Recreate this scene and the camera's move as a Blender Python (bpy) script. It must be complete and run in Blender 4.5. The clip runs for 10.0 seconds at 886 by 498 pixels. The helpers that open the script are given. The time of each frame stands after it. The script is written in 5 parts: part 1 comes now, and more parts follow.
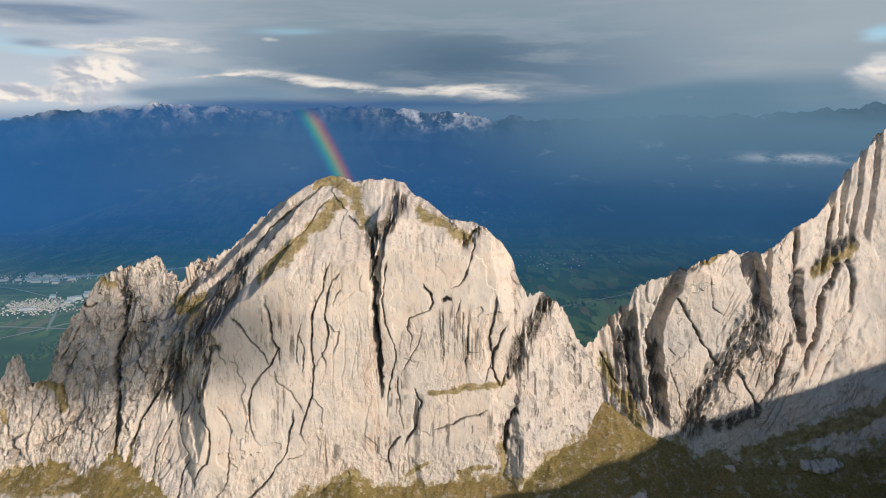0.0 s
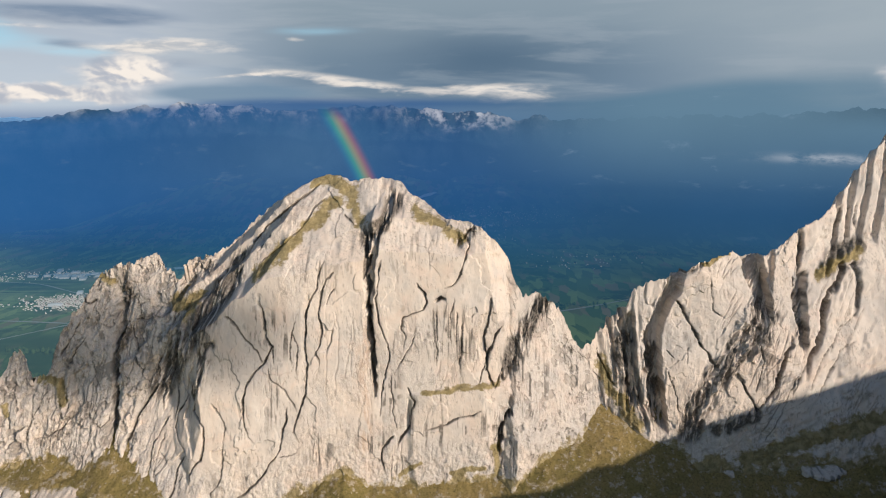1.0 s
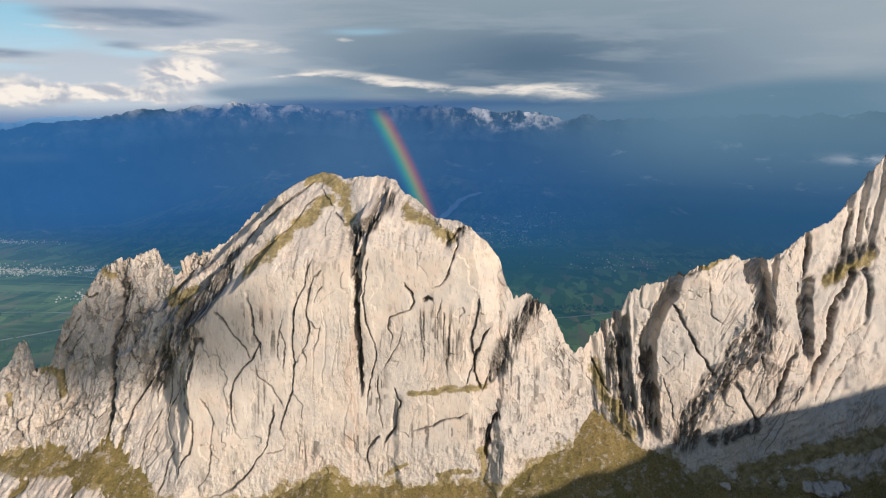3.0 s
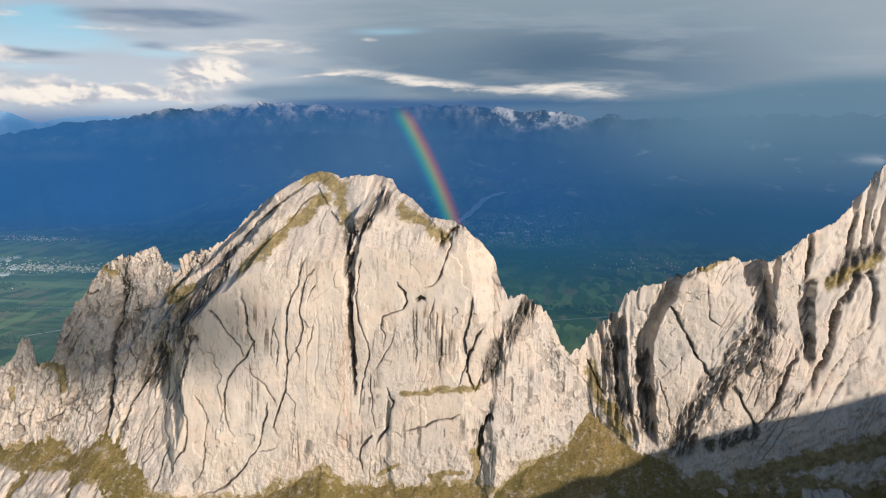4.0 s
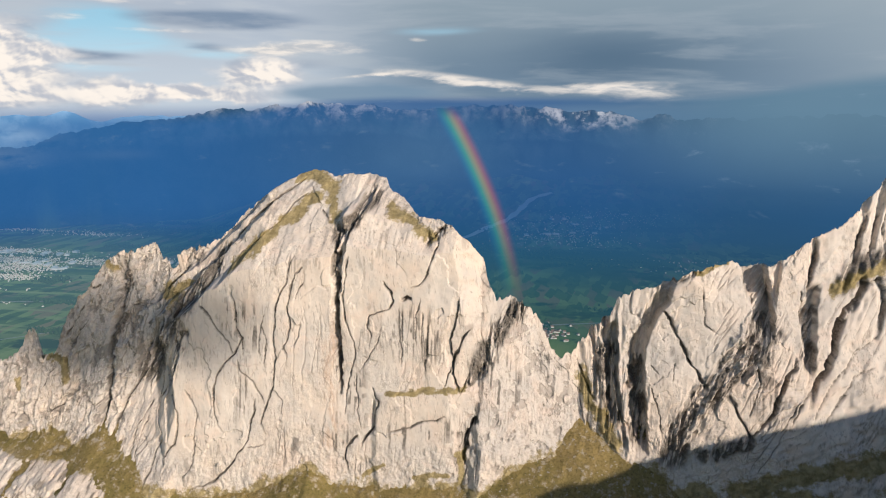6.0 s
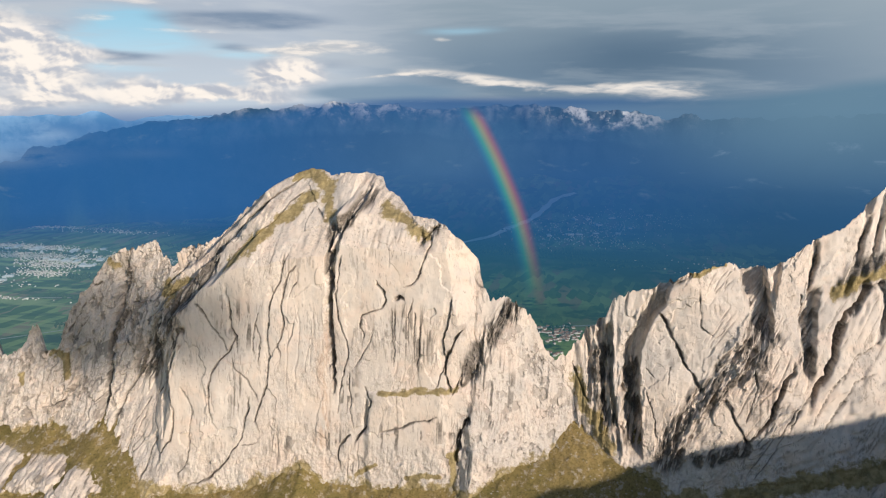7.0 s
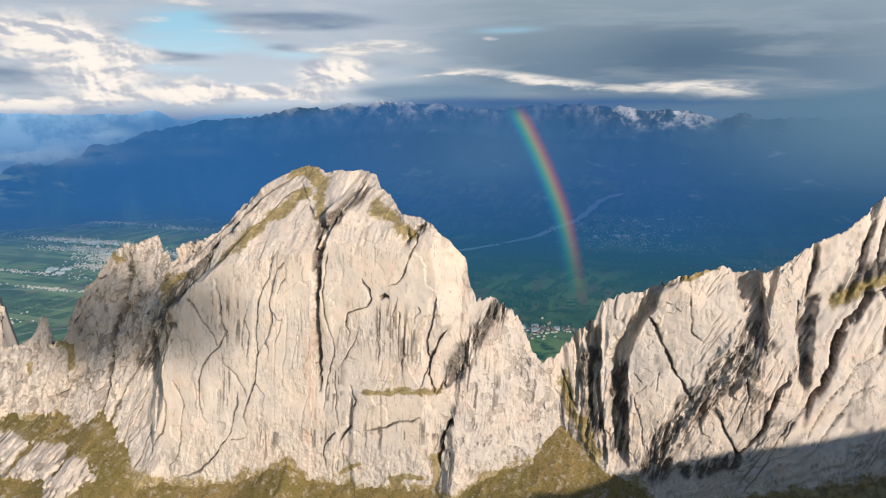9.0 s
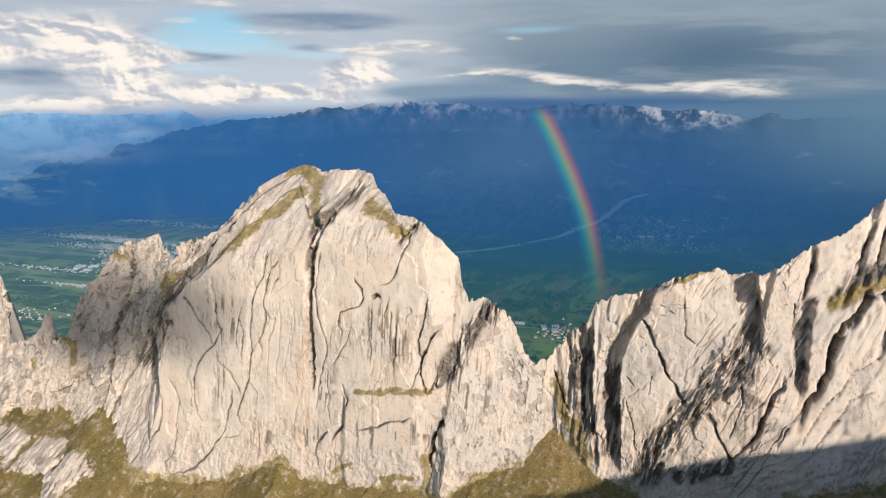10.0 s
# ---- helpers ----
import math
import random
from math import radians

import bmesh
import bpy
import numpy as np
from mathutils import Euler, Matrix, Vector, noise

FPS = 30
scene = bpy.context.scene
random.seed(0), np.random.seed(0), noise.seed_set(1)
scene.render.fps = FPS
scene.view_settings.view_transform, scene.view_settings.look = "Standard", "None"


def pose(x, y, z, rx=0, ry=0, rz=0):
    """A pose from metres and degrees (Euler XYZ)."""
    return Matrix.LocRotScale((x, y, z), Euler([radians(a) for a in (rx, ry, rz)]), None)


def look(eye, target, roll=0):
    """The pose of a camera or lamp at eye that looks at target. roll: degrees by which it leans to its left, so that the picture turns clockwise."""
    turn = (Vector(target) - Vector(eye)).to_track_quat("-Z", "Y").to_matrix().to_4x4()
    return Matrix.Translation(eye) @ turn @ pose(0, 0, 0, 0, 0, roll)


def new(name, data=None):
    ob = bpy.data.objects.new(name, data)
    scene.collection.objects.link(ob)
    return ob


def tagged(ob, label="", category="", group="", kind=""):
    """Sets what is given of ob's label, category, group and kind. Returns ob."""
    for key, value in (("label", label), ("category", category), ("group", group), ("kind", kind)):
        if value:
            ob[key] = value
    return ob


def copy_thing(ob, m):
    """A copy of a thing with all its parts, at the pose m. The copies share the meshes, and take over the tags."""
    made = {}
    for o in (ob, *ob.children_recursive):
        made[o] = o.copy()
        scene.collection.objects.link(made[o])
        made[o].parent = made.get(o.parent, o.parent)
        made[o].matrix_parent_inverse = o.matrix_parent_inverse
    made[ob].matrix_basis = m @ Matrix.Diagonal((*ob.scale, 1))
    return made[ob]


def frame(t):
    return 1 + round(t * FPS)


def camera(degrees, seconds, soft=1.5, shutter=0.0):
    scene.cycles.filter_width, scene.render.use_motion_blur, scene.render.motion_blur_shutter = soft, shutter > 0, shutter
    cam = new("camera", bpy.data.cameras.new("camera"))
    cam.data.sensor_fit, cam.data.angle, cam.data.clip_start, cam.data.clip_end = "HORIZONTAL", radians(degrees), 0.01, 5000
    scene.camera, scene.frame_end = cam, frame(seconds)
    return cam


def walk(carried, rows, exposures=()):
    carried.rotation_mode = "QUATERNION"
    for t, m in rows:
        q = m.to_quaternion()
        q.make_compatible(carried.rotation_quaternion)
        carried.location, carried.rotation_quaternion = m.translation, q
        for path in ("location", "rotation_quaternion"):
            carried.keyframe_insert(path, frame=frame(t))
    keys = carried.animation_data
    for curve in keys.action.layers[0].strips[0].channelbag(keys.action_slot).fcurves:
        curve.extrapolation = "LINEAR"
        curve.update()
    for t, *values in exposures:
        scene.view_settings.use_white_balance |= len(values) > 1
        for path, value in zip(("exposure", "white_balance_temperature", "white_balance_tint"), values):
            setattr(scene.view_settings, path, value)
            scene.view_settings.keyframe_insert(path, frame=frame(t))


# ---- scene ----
cam = camera(63.7, 10.0, soft=1.2)
METRES, EYE, TILT, LEAN, TURN = 90.0, 600.0, -10.9, 0.0, 0.0
ROWS = [
    (0.0, 0.0, 0.0, 0.0, 0.0, 0.0, -0.0),
    (0.5, 0.0486, 0.0063, -0.0005, 0.95, -0.0, -0.19),
    (1.0, 0.0972, 0.0144, 0.0, 1.91, -0.04, -0.4),
    (1.5, 0.1464, 0.0232, 0.0002, 2.87, -0.05, -0.59),
    (2.0, 0.1958, 0.033, 0.0008, 3.84, -0.07, -0.78),
    (2.5, 0.2435, 0.0431, 0.0006, 4.8, -0.08, -0.97),
    (4.0, 0.3914, 0.081, 0.004, 7.75, -0.19, -1.53),
    (4.5, 0.4388, 0.0945, 0.0049, 8.71, -0.22, -1.71),
    (5.0, 0.486, 0.109, 0.0061, 9.66, -0.24, -1.92),
    (5.5, 0.5336, 0.1251, 0.0077, 10.64, -0.27, -2.1),
    (7.0, 0.675, 0.1784, 0.0134, 13.57, -0.42, -2.64),
    (7.5, 0.7206, 0.1964, 0.0148, 14.53, -0.46, -2.82),
    (8.0, 0.7669, 0.2158, 0.017, 15.51, -0.53, -3.01),
    (8.5, 0.8127, 0.2361, 0.0194, 16.48, -0.6, -3.18),
    (9.0, 0.8579, 0.2569, 0.0219, 17.43, -0.67, -3.37),
    (9.5, 0.9031, 0.2783, 0.0244, 18.39, -0.74, -3.55),
    (10.0, 0.9482, 0.3005, 0.028, 19.35, -0.8, -3.72),
]
walk(cam, [(t, pose(0, 0, EYE, TILT, LEAN, TURN) @ pose(METRES * x, METRES * y, METRES * z, 90 + pitch, roll, yaw)) for t, x, y, z, yaw, pitch, roll in ROWS],
     exposures=((0.0, -0.05), (5.0, 0.02), (10.0, 0.06)))

# ---- light and sky ----
SUN_AZ, SUN_EL = 131.0, 19.5
sun_dir = Vector((math.sin(radians(SUN_AZ)) * math.cos(radians(SUN_EL)),
                  math.cos(radians(SUN_AZ)) * math.cos(radians(SUN_EL)), math.sin(radians(SUN_EL))))
sun = new("sun", bpy.data.lights.new("sun", "SUN"))
sun.data.energy, sun.data.angle, sun.data.color = 5.2, radians(0.6), (1.0, 0.865, 0.735)
sun.matrix_world = look(sun_dir * 900, (0, 0, 0))
world = bpy.data.worlds.new("sky")
scene.world = world
world.use_nodes = True
wn = world.node_tree
sky = wn.nodes.new("ShaderNodeTexSky")
sky.sky_type, sky.sun_disc = "NISHITA", False
sky.sun_elevation, sky.sun_rotation = radians(SUN_EL), radians(SUN_AZ)
sky.altitude, sky.air_density, sky.dust_density = 1800, 1.0, 1.0
wn.nodes["Background"].inputs["Strength"].default_value = 0.13
wn.links.new(sky.outputs["Color"], wn.nodes["Background"].inputs["Color"])


# ---- node helpers ----
class Tree:
    """Short calls that add shader nodes and return their outputs."""

    def __init__(self, name):
        self.mat = bpy.data.materials.new(name)
        self.mat.use_nodes = True
        self.t = self.mat.node_tree
        self.t.nodes.clear()
        self.out = self.t.nodes.new("ShaderNodeOutputMaterial")

    def node(self, kind):
        return self.t.nodes.new(kind)

    def put(self, socket, v):
        if isinstance(v, bpy.types.NodeSocket):
            self.t.links.new(v, socket)
        elif isinstance(v, tuple) and len(v) == 3 and socket.type == "RGBA":
            socket.default_value = (*v, 1)
        else:
            socket.default_value = v

    def m(self, op, a, b=0.0, c=0.0, clamp=False):
        n = self.node("ShaderNodeMath")
        n.operation, n.use_clamp = op, clamp
        for i, v in enumerate((a, b, c)):
            self.put(n.inputs[i], v)
        return n.outputs[0]

    def mix(self, f, a, b):
        n = self.node("ShaderNodeMix")
        n.data_type = "RGBA"
        self.put(n.inputs[0], f), self.put(n.inputs[6], a), self.put(n.inputs[7], b)
        return n.outputs[2]

    def step(self, v, lo, hi, to0=0.0, to1=1.0):
        n = self.node("ShaderNodeMapRange")
        n.interpolation_type = "SMOOTHSTEP"
        for i, q in enumerate((v, lo, hi, to0, to1)):
            self.put(n.inputs[i], q)
        return n.outputs[0]

    def scaled(self, vec, s, rot=(0, 0, 0), off=(0, 0, 0)):
        n = self.node("ShaderNodeMapping")
        self.put(n.inputs[0], vec)
        n.inputs[1].default_value, n.inputs[2].default_value, n.inputs[3].default_value = off, rot, s
        return n.outputs[0]

    def noise(self, vec, scale, detail=4.0, rough=0.55, warp=0.0):
        n = self.node("ShaderNodeTexNoise")
        self.put(n.inputs["Vector"], vec)
        n.inputs["Scale"].default_value, n.inputs["Detail"].default_value = scale, detail
        n.inputs["Roughness"].default_value, n.inputs["Distortion"].default_value = rough, warp
        return n.outputs[0]

    def cells(self, vec, scale, feature="F1"):
        n = self.node("ShaderNodeTexVoronoi")
        n.feature = feature
        self.put(n.inputs["Vector"], vec)
        n.inputs["Scale"].default_value = scale
        return n

    def xyz(self, vec):
        n = self.node("ShaderNodeSeparateXYZ")
        self.put(n.inputs[0], vec)
        return n.outputs

    def bell(self, u, v, u0, v0, su, sv):
        """A soft ellipse of 1 in its middle."""
        a = self.m("POWER", self.m("ABSOLUTE", self.m("DIVIDE", self.m("SUBTRACT", u, u0), su)), 2.0)
        b = self.m("POWER", self.m("ABSOLUTE", self.m("DIVIDE", self.m("SUBTRACT", v, v0), sv)), 2.0)
        return self.m("EXPONENT", self.m("MULTIPLY", self.m("ADD", a, b), -1.0))

    def bump(self, h, strength, dist):
        n = self.node("ShaderNodeBump")
        n.inputs["Strength"].default_value, n.inputs["Distance"].default_value = strength, dist
        self.put(n.inputs["Height"], h)
        return n.outputs[0]

    def surface(self, col, rough=0.9, normal=None, spec=0.2):
        n = self.node("ShaderNodeBsdfPrincipled")
        self.put(n.inputs["Base Color"], col), self.put(n.inputs["Roughness"], rough)
        n.inputs["Specular IOR Level"].default_value = spec
        if normal is not None:
            self.put(n.inputs["Normal"], normal)
        self.t.links.new(n.outputs[0], self.out.inputs[0])
        return self.mat

    def veil(self, col, alpha, strength=1.0):
        e, tr, mx = self.node("ShaderNodeEmission"), self.node("ShaderNodeBsdfTransparent"), self.node("ShaderNodeMixShader")
        self.put(e.inputs[0], col), self.put(e.inputs[1], strength), self.put(mx.inputs[0], alpha)
        self.t.links.new(tr.outputs[0], mx.inputs[1]), self.t.links.new(e.outputs[0], mx.inputs[2])
        self.t.links.new(mx.outputs[0], self.out.inputs[0])
        return self.mat

    def place(self):
        return self.node("ShaderNodeTexCoord").outputs["Object"]

    def uv(self):
        return self.node("ShaderNodeTexCoord").outputs["UV"]

    def attr(self, name):
        n = self.node("ShaderNodeAttribute")
        n.attribute_name = name
        return n.outputs["Fac"]


# ---- materials ----
def rock_material():
    n = Tree("limestone")
    p = n.place()
    worn = n.attr("worn")
    bent = n.scaled(p, (1.0, 1.0, 1.0), (0, 0.12, 0))
    tall = n.scaled(bent, (1.0, 1.0, 0.10))
    drips = n.noise(tall, 1.5, 4, 0.6, 0.3)
    bands = n.noise(n.scaled(bent, (1.0, 1.0, 0.35)), 0.13, 6, 0.6, 0.8)
    wide, fine = n.noise(p, 0.045, 6, 0.62, 0.6), n.noise(p, 1.3, 8, 0.75)
    col = n.mix(n.step(wide, 0.36, 0.64), (0.585, 0.495, 0.412), (0.485, 0.44, 0.395))
    col = n.mix(n.m("MULTIPLY", n.step(bands, 0.46, 0.64), 0.7), col, (0.605, 0.54, 0.47))
    col = n.mix(n.m("MULTIPLY", n.step(n.noise(p, 0.10, 4, 0.6, 1.0), 0.52, 0.68), 0.45), col, (0.60, 0.465, 0.375))
    grey = n.step(n.noise(n.scaled(bent, (1.0, 1.0, 0.5)), 0.16, 7, 0.66, 0.6), 0.53, 0.66)
    col = n.mix(n.m("MULTIPLY", grey, 0.45), col, (0.40, 0.375, 0.345))
    flecks = n.step(n.noise(n.scaled(bent, (1.0, 1.0, 0.45)), 0.7, 7, 0.70, 0.6), 0.56, 0.63)
    col = n.mix(n.m("MULTIPLY", flecks, n.m("ADD", 0.08, n.m("MULTIPLY", worn, 0.50))), col, (0.29, 0.255, 0.215))
    col = n.mix(n.m("MULTIPLY", n.step(fine, 0.56, 0.40), n.m("ADD", 0.06, n.m("MULTIPLY", worn, 0.38))), col, (0.33, 0.295, 0.255))
    damp = n.m("MULTIPLY", n.step(drips, 0.53, 0.60), n.step(n.noise(p, 0.085, 5, 0.7), 0.50, 0.60))
    col = n.mix(n.m("MULTIPLY", damp, 0.5), col, (0.24, 0.22, 0.195))
    ticks = n.m("MULTIPLY", n.step(n.noise(n.scaled(bent, (1.0, 1.0, 0.16)), 2.2, 3, 0.55, 0.2), 0.585, 0.64), n.step(n.noise(p, 0.11, 4, 0.7), 0.44, 0.58))
    col = n.mix(n.m("MULTIPLY", ticks, 0.55), col, (0.20, 0.18, 0.155))
    col = n.mix(n.m("MULTIPLY", n.attr("rust"), n.step(n.noise(n.scaled(bent, (1.0, 1.0, 0.25)), 0.6, 6, 0.65), 0.36, 0.66, 0.0, 0.7)), col, (0.43, 0.30, 0.215))
    # near-black for joints, drips and lichen, with painted shade in cracks and recesses
    soil_shade = n.m("MULTIPLY", n.attr("soil_shade"), n.step(fine, 0.30, 0.60, 0.6, 1.0))
    col = n.mix(soil_shade, col, (0.06, 0.052, 0.043))
    grass = n.mix(n.step(n.noise(p, 0.45, 6, 0.75), 0.35, 0.65), (0.15, 0.115, 0.042), (0.31, 0.245, 0.115))
    turf = n.step(n.m("ADD", n.attr("turf"), n.m("MULTIPLY", n.m("SUBTRACT", n.noise(p, 0.30, 9, 0.76), 0.5), 2.0)), 0.36, 0.62)
    col = n.mix(n.m("MULTIPLY", turf, 0.92), col, grass)
    h = n.m("ADD", n.noise(n.scaled(bent, (1.0, 1.0, 0.4)), 0.9, 8, 0.66, 0.5), n.m("MULTIPLY", n.noise(p, 1.8, 7, 0.70), 0.35))
    h = n.m("MULTIPLY", h, n.m("ADD", 0.10, n.m("MULTIPLY", worn, 1.0)))
    h = n.m("SUBTRACT", h, n.m("MULTIPLY", n.m("MULTIPLY", flecks, worn), 0.35))
    return n.surface(col, 0.93, n.bump(h, 0.48, 0.5), 0.15)


def meadow_material():
    n = Tree("alpine_turf")
    p = n.place()
    big, mid, fine = n.noise(p, 0.04, 5, 0.6), n.noise(p, 0.25, 6, 0.7), n.noise(p, 1.5, 8, 0.78)
    col = n.mix(n.step(big, 0.35, 0.65), (0.30, 0.22, 0.09), (0.19, 0.155, 0.055))
    col = n.mix(n.step(mid, 0.42, 0.7), col, (0.29, 0.215, 0.10))
    col = n.mix(n.m("MULTIPLY", n.step(fine, 0.46, 0.66), 0.8), col, (0.075, 0.062, 0.022))
    stony = n.m("ADD", n.m("MULTIPLY", mid, 0.55), n.m("MULTIPLY", n.noise(p, 0.5, 8, 0.78), 0.6))
    col = n.mix(n.m("MULTIPLY", n.step(stony, 0.62, 0.70), 0.75), col, (0.42, 0.37, 0.30))
    return n.surface(col, 0.95, n.bump(n.m("ADD", fine, n.m("MULTIPLY", mid, 1.5)), 0.9, 0.7), 0.1)


def valley_material():
    n = Tree("valley_land")
    p = n.place()
    strips = n.cells(n.scaled(p, (2.6, 0.7, 1.0), (0, 0, 0.5)), 0.012)
    strips.distance = "CHEBYCHEV"
    hue = n.noise(strips.outputs["Color"], 3.0, 0)
    big, mid = n.noise(p, 0.0012, 4, 0.6), n.noise(p, 0.006, 5, 0.65)
    col = n.mix(n.step(hue, 0.38, 0.62), (0.055, 0.10, 0.03), (0.17, 0.235, 0.075))
    col = n.mix(n.step(n.noise(strips.outputs["Color"], 7.0, 0), 0.6, 0.66), col, (0.20, 0.155, 0.085))
    x, y, _ = n.xyz(p)
    woods = n.step(n.m("SUBTRACT", big, n.m("MULTIPLY", n.step(x, -1300.0, -1900.0), 0.12)), 0.45, 0.6)
    col = n.mix(woods, col, (0.03, 0.055, 0.022))
    col = n.mix(n.step(mid, 0.54, 0.62), col, (0.022, 0.042, 0.02))
    long_ = n.noise(n.scaled(p, (0.0016, 0.011, 1.0), (0, 0, 0.30)), 1.0, 5, 0.6, 0.3)
    flat = n.m("MULTIPLY", n.step(x, -1100.0, -1700.0), n.step(y, 2700.0, 2300.0))
    col = n.mix(n.m("MULTIPLY", n.m("MULTIPLY", flat, n.step(long_, 0.50, 0.58)), 0.75), col, (0.26, 0.31, 0.13))
    col = n.mix(n.m("MULTIPLY", n.m("MULTIPLY", flat, n.step(long_, 0.46, 0.40)), 0.8), col, (0.03, 0.06, 0.03))
    lush = n.m("MULTIPLY", n.bell(x, y, -150.0, 1750.0, 280.0, 210.0), n.step(n.noise(p, 0.012, 4, 0.6), 0.35, 0.5))
    col = n.mix(lush, col, n.mix(hue, (0.20, 0.31, 0.06), (0.31, 0.37, 0.12)))
    return n.surface(col, 0.95, None, 0.1)


def range_material():
    n = Tree("far_mountain")
    p = n.place()
    z = n.xyz(p)[2]
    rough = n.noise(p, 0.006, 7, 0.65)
    # blue of the haze is put into the slopes' base colour
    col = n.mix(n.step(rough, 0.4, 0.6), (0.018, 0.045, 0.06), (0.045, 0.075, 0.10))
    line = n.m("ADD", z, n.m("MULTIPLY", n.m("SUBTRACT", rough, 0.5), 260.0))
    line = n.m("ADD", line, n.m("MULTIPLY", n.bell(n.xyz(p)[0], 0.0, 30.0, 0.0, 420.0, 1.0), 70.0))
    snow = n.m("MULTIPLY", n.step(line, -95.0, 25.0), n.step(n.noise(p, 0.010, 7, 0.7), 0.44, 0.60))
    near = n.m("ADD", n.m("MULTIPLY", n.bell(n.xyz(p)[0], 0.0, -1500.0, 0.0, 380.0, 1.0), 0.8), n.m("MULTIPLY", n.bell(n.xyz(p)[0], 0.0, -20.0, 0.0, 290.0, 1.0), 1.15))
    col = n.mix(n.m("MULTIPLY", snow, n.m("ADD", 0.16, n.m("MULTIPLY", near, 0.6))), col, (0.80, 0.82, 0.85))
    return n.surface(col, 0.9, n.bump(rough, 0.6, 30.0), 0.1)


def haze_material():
    """A glowing, see-through sheet painted with blue air and rain before the valley; u is the bearing, v how far out
    and up.
    """
    n = Tree("painted_rain_haze")
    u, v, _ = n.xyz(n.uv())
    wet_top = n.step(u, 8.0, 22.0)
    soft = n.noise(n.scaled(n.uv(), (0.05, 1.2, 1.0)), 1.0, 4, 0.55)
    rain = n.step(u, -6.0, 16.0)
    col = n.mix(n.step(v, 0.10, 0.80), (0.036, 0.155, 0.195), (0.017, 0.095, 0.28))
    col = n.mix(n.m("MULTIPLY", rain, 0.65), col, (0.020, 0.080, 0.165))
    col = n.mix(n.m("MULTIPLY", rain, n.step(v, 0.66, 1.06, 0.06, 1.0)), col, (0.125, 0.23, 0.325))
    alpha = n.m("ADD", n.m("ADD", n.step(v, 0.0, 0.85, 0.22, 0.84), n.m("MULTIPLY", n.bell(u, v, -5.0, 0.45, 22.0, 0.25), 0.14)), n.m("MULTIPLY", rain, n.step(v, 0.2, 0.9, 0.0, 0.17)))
    # lighter haze glow, painted in to brighten the western valley
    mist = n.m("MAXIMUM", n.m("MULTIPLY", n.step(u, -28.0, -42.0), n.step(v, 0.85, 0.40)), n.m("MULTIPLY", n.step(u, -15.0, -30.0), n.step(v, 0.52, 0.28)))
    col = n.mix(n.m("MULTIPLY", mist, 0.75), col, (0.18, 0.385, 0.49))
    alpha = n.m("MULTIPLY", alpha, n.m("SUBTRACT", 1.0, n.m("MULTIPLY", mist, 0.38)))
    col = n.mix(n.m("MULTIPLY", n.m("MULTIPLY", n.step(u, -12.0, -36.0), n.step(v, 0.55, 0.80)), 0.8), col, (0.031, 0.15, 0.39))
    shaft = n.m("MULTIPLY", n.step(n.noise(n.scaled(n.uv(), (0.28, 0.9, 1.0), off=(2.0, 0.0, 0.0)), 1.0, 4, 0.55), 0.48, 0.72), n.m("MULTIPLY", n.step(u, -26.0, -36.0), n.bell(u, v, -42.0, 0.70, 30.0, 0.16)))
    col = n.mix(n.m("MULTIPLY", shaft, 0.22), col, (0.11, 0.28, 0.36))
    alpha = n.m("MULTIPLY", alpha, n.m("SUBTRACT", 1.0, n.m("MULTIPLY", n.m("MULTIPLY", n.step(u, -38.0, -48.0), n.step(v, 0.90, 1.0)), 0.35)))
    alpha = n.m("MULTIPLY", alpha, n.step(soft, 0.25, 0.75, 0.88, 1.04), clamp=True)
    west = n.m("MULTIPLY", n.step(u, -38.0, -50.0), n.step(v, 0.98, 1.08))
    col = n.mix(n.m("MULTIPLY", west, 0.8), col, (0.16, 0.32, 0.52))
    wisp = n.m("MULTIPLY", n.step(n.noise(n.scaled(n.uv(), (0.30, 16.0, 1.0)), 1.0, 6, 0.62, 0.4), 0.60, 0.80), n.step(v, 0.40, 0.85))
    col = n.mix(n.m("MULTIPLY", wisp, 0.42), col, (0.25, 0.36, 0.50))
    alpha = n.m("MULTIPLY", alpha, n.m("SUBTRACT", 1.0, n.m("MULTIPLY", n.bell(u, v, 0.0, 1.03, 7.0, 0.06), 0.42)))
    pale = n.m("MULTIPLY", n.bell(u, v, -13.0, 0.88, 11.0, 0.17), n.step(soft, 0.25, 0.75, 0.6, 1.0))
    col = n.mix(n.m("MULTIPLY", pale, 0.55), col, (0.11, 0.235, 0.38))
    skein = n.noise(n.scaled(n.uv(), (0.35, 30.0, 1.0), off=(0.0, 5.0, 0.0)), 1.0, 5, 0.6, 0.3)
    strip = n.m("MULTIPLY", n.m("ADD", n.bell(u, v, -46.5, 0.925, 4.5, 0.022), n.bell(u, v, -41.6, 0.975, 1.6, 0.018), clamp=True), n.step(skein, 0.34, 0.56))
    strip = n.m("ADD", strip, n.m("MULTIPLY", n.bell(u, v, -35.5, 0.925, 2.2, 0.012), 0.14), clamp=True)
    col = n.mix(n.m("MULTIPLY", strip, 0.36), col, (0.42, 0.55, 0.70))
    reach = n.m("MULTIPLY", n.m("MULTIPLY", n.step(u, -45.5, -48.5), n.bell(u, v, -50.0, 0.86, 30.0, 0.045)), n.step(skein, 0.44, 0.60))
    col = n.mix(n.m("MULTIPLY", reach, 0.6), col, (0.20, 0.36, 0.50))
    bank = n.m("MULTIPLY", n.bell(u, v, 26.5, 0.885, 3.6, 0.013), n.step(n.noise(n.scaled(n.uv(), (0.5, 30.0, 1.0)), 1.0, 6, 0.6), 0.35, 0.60))
